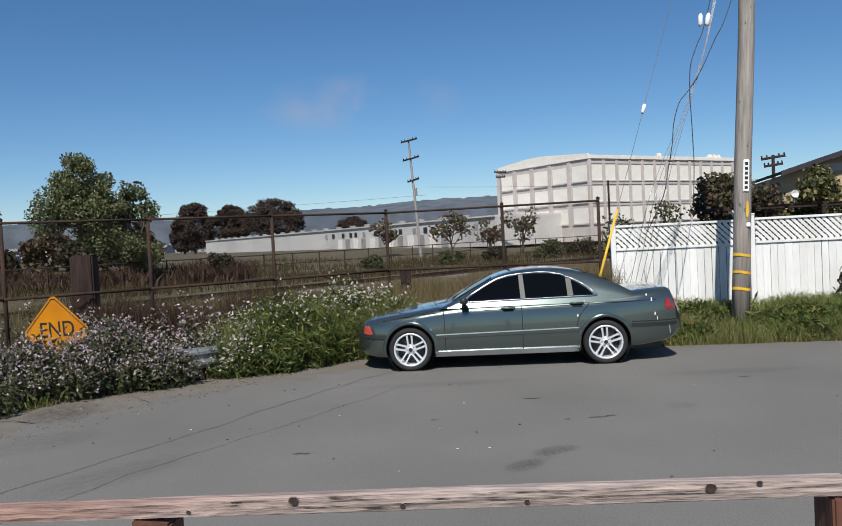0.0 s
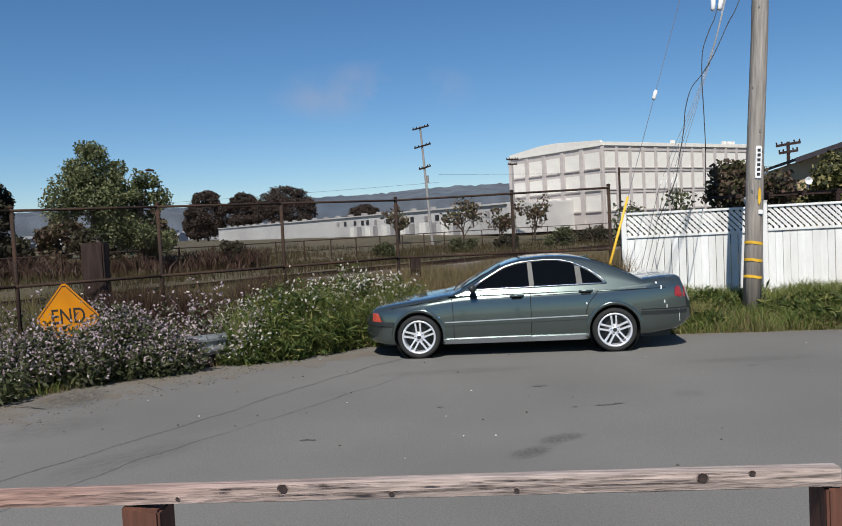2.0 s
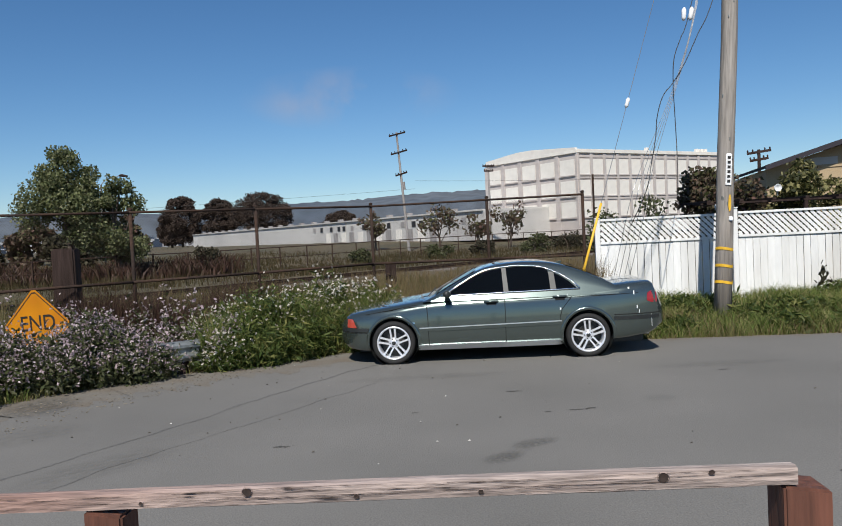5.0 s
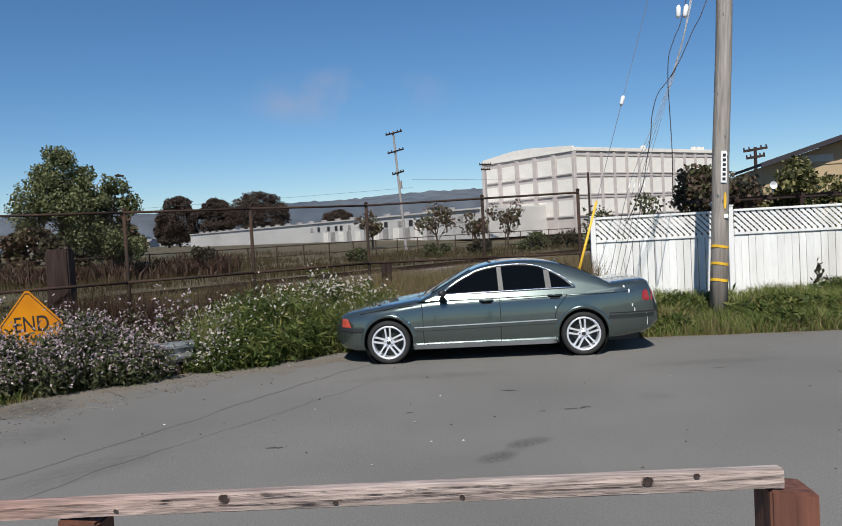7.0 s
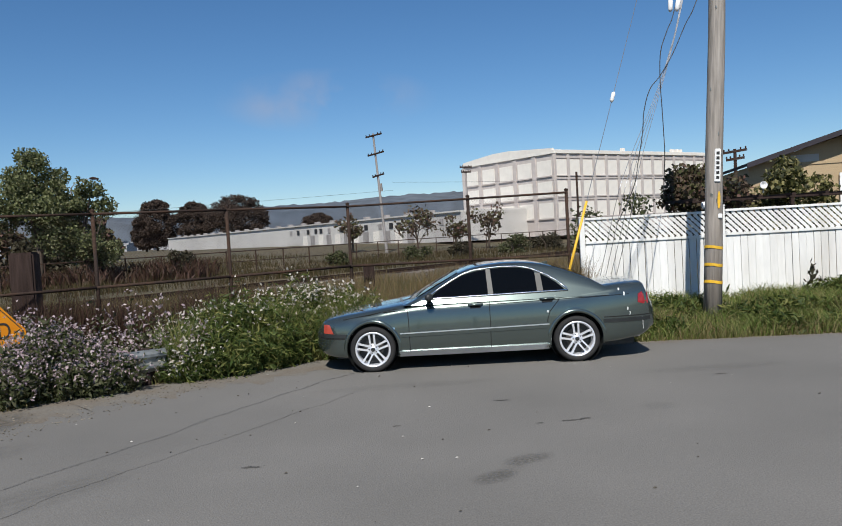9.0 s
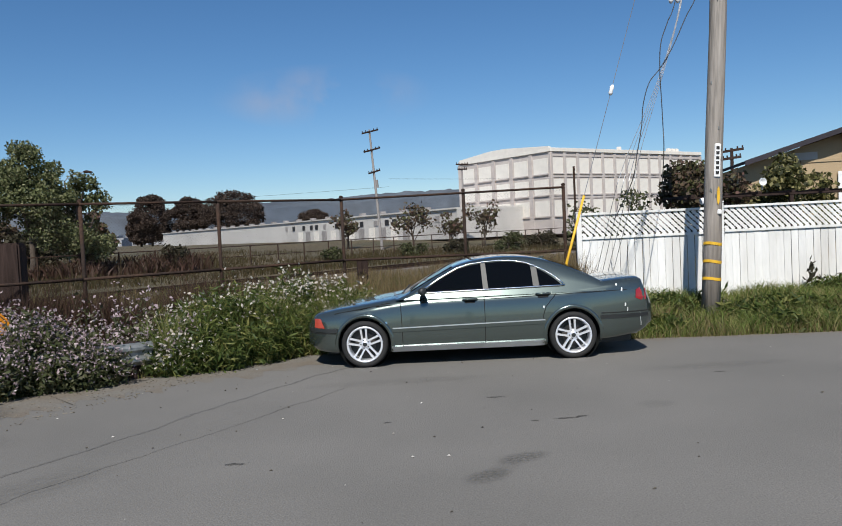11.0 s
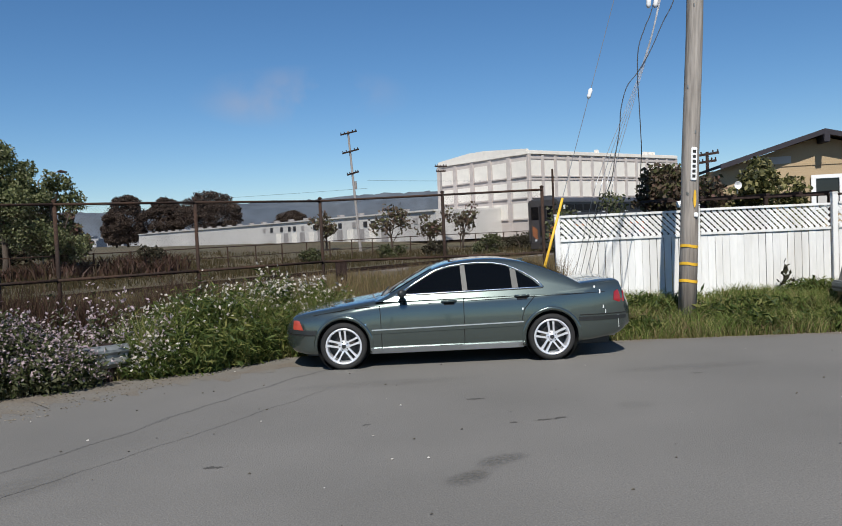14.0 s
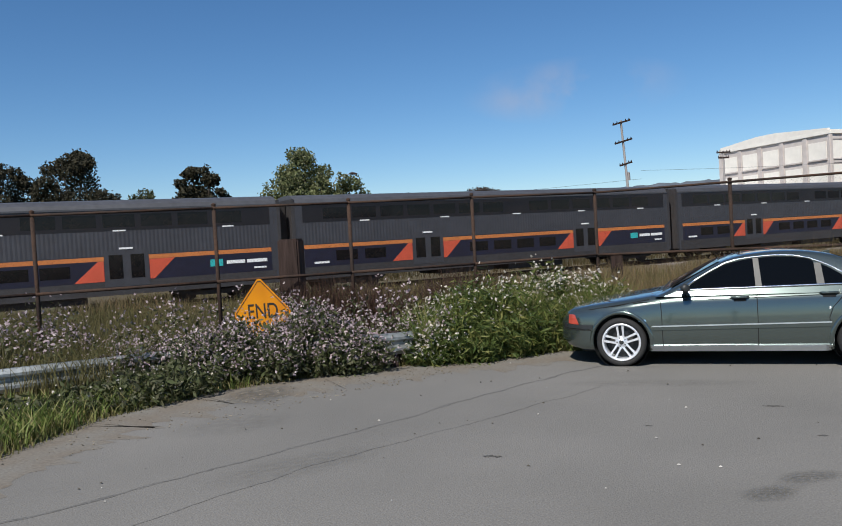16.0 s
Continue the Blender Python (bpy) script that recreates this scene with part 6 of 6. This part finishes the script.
def weed_bush(x, y, rx, ry, high, stems, leaf_mat, petal_mat, flowers, label, leaf=0.05, petal=0.022, green=1.0, long=2.0):
    root = thing("flowering_weed", label, "bush", pose(x, y, float(ground_z(x, y)) - 0.02), "flowering weeds")
    r, a = np.sqrt(RNG.uniform(0, 1, stems)), RNG.uniform(0, math.tau, stems)
    bx, by = r * np.cos(a) * rx * 0.8, r * np.sin(a) * ry * 0.8
    h = high * (1 - 0.45 * r ** 2) * RNG.uniform(0.55, 1.12, stems)
    base = np.stack([bx, by, np.zeros(stems)], 1)
    out = np.stack([bx, by, np.zeros(stems)], 1) * 0.35 + RNG.normal(0, 0.08, (stems, 3)) * [1, 1, 0]
    put("stalk", blades("stalk", base, h, 0.01, 0.25, leaf_mat), root)
    per = int(34 * green)
    t = RNG.uniform(0.05, 0.95, (stems, per)) ** 0.85
    pos = base[:, None, :] + out[:, None, :] * t[..., None] + np.stack([np.zeros_like(t), np.zeros_like(t), h[:, None] * t], 2)
    pos = pos + RNG.normal(0, 0.07, pos.shape) * (1.15 - t[..., None] * 0.5)
    pos = pos.reshape(-1, 3)
    pos = pos[pos[:, 2] > 0.01]
    put("foliage", cards("foliage", pos, leaf * RNG.uniform(0.6, 1.2, len(pos)), leaf_mat, 0.2, long), root)
    if not flowers:
        return
    tf = 1 - np.abs(RNG.normal(0, 0.2, (stems, flowers)))
    pf = base[:, None, :] + out[:, None, :] * tf[..., None] + np.stack([np.zeros_like(tf), np.zeros_like(tf), h[:, None] * tf], 2)
    pf = (pf + RNG.normal(0, 0.075, pf.shape)).reshape(-1, 3)
    pf = pf[pf[:, 2] > 0.12]
    twice = np.concatenate([pf, pf + RNG.normal(0, petal * 0.25, pf.shape)])
    put("blossom", cards("blossom", twice, petal, petal_mat, 0.6, 1.9), root, "pale blossom")


LILAC = "wild radish bush covered in pale lilac flowers by the guardrail"
WHITE = "tall green weeds with small white flowers beside the road"
for x, y, rx, ry, h, n in ((-6.45, 8.85, 0.75, 0.5, 0.75, 130), (-5.85, 9.15, 0.7, 0.5, 0.86, 150), (-5.2, 9.6, 0.65, 0.5, 1.0, 150), (-4.7, 9.8, 0.5, 0.4, 0.72, 100),
                           (-6.6, 9.5, 0.8, 0.7, 0.6, 90), (-5.5, 9.9, 0.7, 0.5, 0.85, 80), (-7.2, 8.6, 0.7, 0.7, 0.65, 90), (-7.9, 9.3, 0.8, 0.8, 0.7, 70)):
    weed_bush(x, y, rx, ry, h, n, LEAF_GREY, PETAL_LILAC, 13, LILAC, 0.034, 0.024, 1.5, 2.6)
for x, y in ((-8.6, 10.6), (-7.4, 11.6), (-5.4, 11.3), (-4.4, 10.7), (-10.2, 9.6), (-9.0, 8.4)):
    weed_bush(x, y, 1.0, 0.7, 1.15, 34, LEAF_GREY, PETAL_LILAC, 9, "sparse tall flowering weeds behind the guardrail", 0.04, 0.028, 0.6)
for x, y, rx, ry, h, n, fl in ((-3.3, 10.75, 0.6, 0.45, 0.8, 110, 0), (-2.75, 11.25, 0.6, 0.5, 0.9, 110, 0), (-2.2, 11.75, 0.55, 0.45, 0.75, 100, 0), (-3.2, 11.6, 0.8, 0.6, 1.2, 150, 2),
                               (-2.4, 12.35, 0.8, 0.55, 1.32, 150, 7), (-1.7, 12.6, 0.6, 0.5, 1.2, 110, 8), (-3.7, 10.55, 0.4, 0.4, 0.6, 80, 7), (-1.75, 12.0, 0.4, 0.35, 0.6, 70, 0), (-3.9, 11.4, 0.6, 0.5, 0.9, 90, 5)):
    weed_bush(x, y, rx, ry, h, n, LEAF_WEED, PETAL_WHITE, fl, WHITE, 0.024, 0.031, 1.3, 6.5)
for x, y, h in ((-6.9, 7.1, 0.3), (-6.55, 7.6, 0.4), (-7.4, 6.3, 0.28), (-6.3, 8.1, 0.45)):
    weed_bush(x, y, 0.5, 0.4, h, 60, LEAF_GREY, PETAL_WHITE, 1, "low leafy green weeds by the guardrail", 0.035, 0.02, 1.4, 3.0)
weed_bush(7.05, 14.55, 0.1, 0.06, 0.62, 4, LEAF_PINE, PETAL_WHITE, 0, "single tall leafy weed against the white fence", 0.085, 0.02, 0.3)
for i in range(16):
    weed_bush(3.2 + 0.42 * i + RNG.uniform(-0.15, 0.15), RNG.uniform(12.0, 14.2), 0.4, 0.35, RNG.uniform(0.18, 0.34), 34, LEAF_WEED, PETAL_WHITE, 0, "clump of broad-leaved green weeds in the verge grass", 0.035, 0.02, 1.0, 4.5)


# ---- trees ----
def crown_points(blobs, n):
    """Places in the outer shell of several lumps, thicker at the rim."""
    w = np.array([b[3] * b[4] for b in blobs])
    pick = RNG.choice(len(blobs), n, p=w / w.sum())
    d = RNG.normal(size=(n, 3))
    d /= np.linalg.norm(d, axis=1)[:, None]
    r = RNG.uniform(0.25, 1.0, n) ** 0.45
    b = np.array(blobs)[pick]
    lump = 1 + 0.22 * np.sin(d[:, 0] * 5 + b[:, 0] * 3) * np.cos(d[:, 1] * 6 + b[:, 1]) + 0.12 * np.sin(d[:, 2] * 9 + b[:, 2])
    return b[:, :3] + d * np.stack([b[:, 3], b[:, 3], b[:, 4]], 1) * (r * lump)[:, None]


def tree(x, y, high, wide, trunk, n, leaf, mat, label, seed, low=0.35, lumps=16, limbs=7, category="tree", group="", spread=1.0, cone=0.0, dome=False):
    rng = random.Random(seed)
    g = float(ground_z(x, y)) - 0.1
    root = thing("tree", label, category, pose(x, y, g), group)
    bm = bmesh.new()
    top = Vector((rng.uniform(-0.1, 0.1) * wide, 0, high * 0.75))
    stem = [Vector((0, 0, 0)).lerp(top, k / 5) + Vector((rng.uniform(-1, 1), rng.uniform(-1, 1), 0)) * wide * 0.015 * k for k in range(6)]
    tube(stem, [trunk * (1 - 0.14 * k) for k in range(6)], 9, bm)
    blobs = []
    for i in range(lumps):
        a, q = rng.uniform(0, math.tau), rng.random()
        z = low + (1 - low) * (0.1 + 0.8 * q)
        reach = wide * 0.5 * (0.75 * math.sin(math.pi * min(0.95, 0.15 + 0.75 * q)) ** 0.6) * math.sqrt(rng.uniform(0.1, 1)) * spread * (1 + cone * (0.4 - q))
        size = wide * rng.uniform(0.14, 0.23) * (1.1 - (0.25 + 0.35 * cone) * q)
        blobs.append((reach * math.cos(a), reach * math.sin(a), high * z - size * 0.3, size, size * rng.uniform(0.7, 1.0)))
    if dome:
        blobs = [(0, 0, high * 0.5, wide * 0.4, high * 0.4)]
        for i in range(lumps):
            a, e = rng.uniform(0, math.tau), rng.uniform(-1.2, 1.45)
            size = wide * rng.uniform(0.07, 0.12)
            blobs.append(((wide / 2 - size) * math.cos(e) * math.cos(a), (wide / 2 - size) * math.cos(e) * math.sin(a), high * 0.52 + (high * 0.48 - size * 0.7) * math.sin(e), size, size * 0.8))
    for i in range(limbs):
        b = blobs[i % len(blobs)]
        k = rng.uniform(1.2, 4)
        start = stem[int(k)]
        end = Vector(b[:3])
        mid = start.lerp(end, 0.5) + Vector((0, 0, high * 0.04))
        tube([start, mid, end], [trunk * 0.45, trunk * 0.3, trunk * 0.1], 6, bm)
    part("trunk", bm, BARK, root, "", True)
    put("crown", cards("crown", crown_points(blobs, n), leaf, mat, 0.3, 1.5), root)
    return root


tree(-30.7, 56, 11.1, 8.0, 0.28, 24000, 0.15, LEAF_TREE, "leafy light green tree with several stems beyond the railway", 5, 0.3, 44, 14, cone=1.0)
tree(-27.0, 56.6, 8.6, 5.6, 0.2, 11000, 0.15, LEAF_TREE, "smaller light green tree beside the leafy tree", 8, 0.2, 26, 9, cone=0.7)
for x, y, h, w, s in ((-56.6, 58, 12.3, 8.6, 1), (-42.2, 58, 10.0, 6.2, 2), (-66.5, 58, 11.9, 8.0, 3)):
    tree(x, y, h, w, 0.35, 30000, 0.17, LEAF_PINE, "dense dark green pine beyond the railway", s, 0.12, 46, 6, group="dark pines", dome=True)
tree(-50.0, 59, 9.0, 4.6, 0.2, 5000, 0.16, LEAF_GREY, "thin grey-green tree between the dark pines", 6, 0.3, 16, 8)
for x, y, h, w, s in ((-115.5, 300, 20.6, 18.5, 11), (-100.6, 302, 19.0, 15.5, 12), (-82.0, 298, 20.4, 26, 13), (-56, 330, 12.6, 17, 14), (-122, 305, 14.0, 12, 15)):
    tree(x, y, h, w, 0.5, 30000, 0.42, LEAF_CYPRESS, "distant round-headed dark cypress tree", s, 0.1, 60, 4, group="round dark trees", dome=True)
for i in range(13):
    x = -84 + i * 3.9
    y = 74 + 8 * math.sin(i * 2.3)
    tree(x, y, 4.6 + 1.6 * math.sin(i * 1.7), 6.0, 0.2, 3200, 0.34, LEAF_PINE if i % 3 else LEAF_RED, "dark shrubby tree in the belt beyond the field", 30 + i, 0.05, 12, 3, group="dark tree belt")
for x, y, h, w, s in ((-3.6, 97, 5.6, 6.0, 51), (5.4, 98, 6.0, 6.2, 52), (-12.4, 100, 5.2, 5.0, 53), (1.2, 101, 4.6, 5.0, 54)):
    tree(x, y, h, w, 0.16, 560, 0.3, LEAF_RED, "sparse small tree with dark twisted branches by the far fence", s, 0.45, 9, 12, group="sparse small trees")
for x, y, h, w, s in ((-3.0, 74, 2.0, 3.4, 61), (1.6, 76, 1.7, 3.0, 62), (6.8, 78, 2.0, 4.0, 63), (-21.5, 60, 2.6, 3.4, 64), (-10, 70, 1.5, 2.6, 65), (11, 84, 2.0, 4, 66)):
    tree(x, y, h, w, 0.08, 2000, 0.16, LEAF_GREY if s % 2 else LEAF_PINE, "low dark green shrub in the field", s, 0.02, 10, 3, "shrub", "field shrubs")
tree(6.6, 18.4, 3.4, 2.9, 0.09, 6800, 0.085, LEAF_RED, "dark reddish rounded shrub tree behind the white fence", 71, 0.3, 16, 8, "shrub tree")
tree(8.85, 19.2, 3.7, 2.7, 0.09, 7500, 0.085, LEAF_YELLOW, "yellow-green citrus-like shrub tree before the tan house", 72, 0.25, 14, 9, "shrub tree")
tree(3.9, 16.3, 2.35, 1.9, 0.05, 1300, 0.06, LEAF_GREY, "straggly leafy creeper rising above the white fence", 73, 0.55, 9, 8, "creeper", spread=1.6)


# ---- marks and litter on the road ----
def ground_strip(name, pts, wide, mat, label, z=0.002, parent=None):
    bm = bmesh.new()
    rng = random.Random(len(pts))
    fine = []
    for (ax, ay), (bx, by) in zip(pts, pts[1:]):
        n = max(2, int(math.hypot(bx - ax, by - ay) / 0.06))
        for i in range(n):
            fine.append((ax + (bx - ax) * i / n, ay + (by - ay) * i / n))
    rows = []
    for i, (x, y) in enumerate(fine):
        x2, y2 = fine[min(i + 1, len(fine) - 1)]
        x1, y1 = fine[max(i - 1, 0)]
        t = Vector((x2 - x1, y2 - y1)).normalized()
        w = wide * (0.35 + 0.9 * abs(noise.noise((x * 5, y * 5, 2)))) + 0.002
        o = 0.05 * noise.noise((x * 2.2, y * 2.2, 9)) + 0.02 * noise.noise((x * 11, y * 11, 9))
        rows.append([bm.verts.new((x - t.y * (o + s * w), y + t.x * (o + s * w), z)) for s in (-0.5, 0.5)])
    for a, b in zip(rows, rows[1:]):
        bm.faces.new((a[0], a[1], b[1], b[0]))
    bmesh.ops.recalc_face_normals(bm, faces=bm.faces[:])
    part(name, bm, mat, ROAD, label)


ground_strip("crack", [(-5.4, 2.7), (-4.5, 4.26), (-3.88, 5.41), (-3.0, 7.0), (-2.6, 8.0), (-2.05, 9.0), (-1.6, 9.9), (-1.0, 10.6)], 0.06, CRACK, "long dark crack in the asphalt")
ground_strip("crack", [(-4.6, 2.4), (-4.02, 3.4), (-3.64, 4.24), (-3.09, 5.57), (-2.5, 6.6), (-2.0, 7.42), (-1.1, 9.0)], 0.02, CRACK, "fine dark crack in the asphalt")


DUST = material("road_dust", (0.138, 0.117, 0.092), 0.95, vary=0.2, grain=30, patch=2, bump=0.25, tint=(0.15, 0.14, 0.122))
ground_strip("dirt_spill", [(x + 0.3, y - 0.3) for x, y in ROAD_EDGE[1:9]], 1.9, DUST, "brown earth spilled over the road's edge", 0.0016)
ground_strip("dirt_spill", [(x, y - 0.06) for x, y in ROAD_EDGE[9:14]], 0.35, DUST, "brown earth spilled over the road's edge", 0.0016)


def blot(x, y, rx, ry, turn, mat, label, seed, z=0.0025):
    """A worn stain: flat specks, dense in the middle and thinning outwards."""
    rng = np.random.default_rng(seed)
    n = int(60 + 9000 * rx * ry)
    c, s = math.cos(turn), math.sin(turn)
    verts, faces = [], []
    for k in range(n):
        px, py = rng.normal(0, 0.42, 2) * (rx, ry)
        r = rng.uniform(0.003, 0.011)
        ring = [(x + c * px - s * py + r * 1.6 * rng.uniform(0.5, 1.2) * math.cos(a), y + s * px + c * py + r * rng.uniform(0.5, 1.2) * math.sin(a), z + 0.000002 * k) for a in np.linspace(0, math.tau, 7)[:-1]]
        faces.append(tuple(range(len(verts), len(verts) + 6)))
        verts += ring
    ob = put("stain", mesh_of("stain", verts, faces, mat), ROAD)
    tagged(ob, label)


def soft_stain(name, colour, strength):
    """A dark mark soaked into the asphalt that thins out towards its rim."""
    m = material(name, colour, 0.9, vary=0.2, grain=40, patch=6)
    n, l = m.node_tree.nodes, m.node_tree.links
    co, ball, grain = n.new("ShaderNodeTexCoord"), n.new("ShaderNodeTexGradient"), n.new("ShaderNodeTexNoise")
    ball.gradient_type = "SPHERICAL"
    grain.inputs["Scale"].default_value, grain.inputs["Detail"].default_value = 5.0, 6.0
    l.new(co.outputs["Object"], ball.inputs[0]), l.new(co.outputs["Object"], grain.inputs[0])
    worn, mul = n.new("ShaderNodeMapRange"), n.new("ShaderNodeMath")
    worn.inputs["From Min"].default_value, worn.inputs["From Max"].default_value = 0.3, 0.6
    mul.operation = "MULTIPLY"
    l.new(grain.outputs[0], worn.inputs[0])
    edge = n.new("ShaderNodeMapRange")
    edge.inputs["From Max"].default_value, edge.inputs["To Max"].default_value = 0.55, strength
    l.new(ball.outputs["Fac"], edge.inputs[0])
    l.new(edge.outputs[0], mul.inputs[0]), l.new(worn.outputs[0], mul.inputs[1])
    clear, mix = n.new("ShaderNodeBsdfTransparent"), n.new("ShaderNodeMixShader")
    l.new(mul.outputs[0], mix.inputs[0]), l.new(clear.outputs[0], mix.inputs[1]), l.new(n["Principled BSDF"].outputs[0], mix.inputs[2])
    l.new(mix.outputs[0], n["Material Output"].inputs[0])
    return m


STAIN_SOFT = soft_stain("worn_stain", (0.085, 0.081, 0.073), 0.36)
STAIN_WIDE = soft_stain("broad_stain", (0.1, 0.095, 0.085), 0.14)


def smear(x, y, rx, ry, turn, mat):
    bm = bmesh.new()
    bmesh.ops.create_circle(bm, cap_ends=True, segments=24, radius=1)
    ob = part("stain", bm, mat, ROAD, "dark stain soaked into the asphalt")
    ob.matrix_basis = Matrix.Translation((x, y, 0.0028 + 0.0001 * len(ROAD.children))) @ Matrix.Rotation(turn, 4, "Z") @ Matrix.Diagonal((rx, ry, 1, 1))


for x, y, rx, ry, tr, mt in ((0.36, 5.56, 0.24, 0.15, 0.7, STAIN_SOFT), (0.66, 5.98, 0.28, 0.14, 0.5, STAIN_SOFT), (0.5, 5.75, 0.3, 0.12, 0.9, STAIN_WIDE), (2.15, 7.55, 0.24, 0.2, 0.2, STAIN_WIDE), (-3.2, 5.6, 0.9, 0.35, 0.9, STAIN_WIDE),
                             (-4.6, 6.8, 0.8, 0.5, 0.7, STAIN_WIDE), (3.4, 9.4, 1.1, 0.25, 0.1, STAIN_WIDE), (4.5, 6.5, 0.9, 0.5, 0.4, STAIN_WIDE), (-0.5, 9.2, 1.3, 0.25, 0.1, STAIN_WIDE), (-5.2, 8.2, 0.5, 0.7, 0.2, STAIN_SOFT)):
    smear(x, y, rx, ry, tr, mt)
for x, y, rx, ry, tr, mt, sd in ((1.2, 7.15, 0.1, 0.02, 0.1, STAIN, 4), (1.35, 7.2, 0.05, 0.02, 0.0, STAIN, 5), (0.6, 8.15, 0.09, 0.025, 0.0, STAIN, 6), (-1.66, 6.1, 0.1, 0.03, 0.1, STAIN, 7), (0.9, 7.1, 0.03, 0.012, 0, STAIN, 8), (-0.5, 7.25, 0.025, 0.012, 0, STAIN, 9),
                                 (3.3, 9.0, 0.06, 0.02, 0, STAIN, 10)):
    blot(x, y, rx, ry, tr, mt, "dark stain on the asphalt", sd)


def litter(n, name, label, mat, size, corners):
    x, y = patch(n, corners)
    ok = edge_side(x, y) < -0.05
    x, y = x[ok], y[ok]
    at = np.stack([x, y, np.full(len(x), 0.008)], 1)
    verts, faces = [], []
    for p in at:
        s = size * (0.5 + RNG.random() * 1.1)
        k = len(verts)
        for q in ((1, 0, 0), (-0.3, 0.9, 0), (-0.9, -0.5, 0), (0.1, 0.1, 0.8), (0, 0, -0.6)):
            verts.append((p[0] + q[0] * s, p[1] + q[1] * s * RNG.uniform(0.5, 1), p[2] + q[2] * s * 0.7))
        faces += [(k, k + 1, k + 3), (k + 1, k + 2, k + 3), (k + 2, k, k + 3), (k, k + 1, k + 4), (k + 1, k + 2, k + 4), (k + 2, k, k + 4)]
    tagged(put(name, mesh_of(name, verts, faces, mat)), label, "litter", kind="stuff")


litter(45, "pale_litter", "small pale pebbles and paper bits on the road", material("pale_bits", (0.42, 0.4, 0.37), 0.8, per_island=0.4), 0.01, ((-5, 3), (8, 3), (8, 11.5), (-5, 11.5)))
litter(120, "grit", "small dark grit and leaf bits on the road", material("dark_bits", (0.09, 0.08, 0.065), 0.9, per_island=0.4), 0.012, ((-6, 2.5), (9, 2.5), (9, 11.8), (-6, 11.8)))
litter(600, "edge_gravel", "loose gravel and crumbs along the road's edge", material("crumbs", (0.15, 0.13, 0.1), 0.9, per_island=0.4), 0.011, ((-6.4, 4), (-2.5, 10.9), (-2.0, 11.8), (-6.9, 7.0)))


def motions():
    """The train runs past at a steady pace; all else stands still."""
    turn = Matrix.Rotation(math.atan2(TRACK_WAY.y, TRACK_WAY.x), 4, "Z")
    for i, car in enumerate(TRAIN):
        rows = []
        for t in (0.0, 4.0, 8.0, 12.0, 14.0, 15.0, 16.0):
            s = 31.2 - 37.2 * (t - 15.5) + CAR_STEP * (i - 1)
            rows.append((t, Matrix.Translation(on_track(s)) @ turn))
        walk(car, rows)


motions()
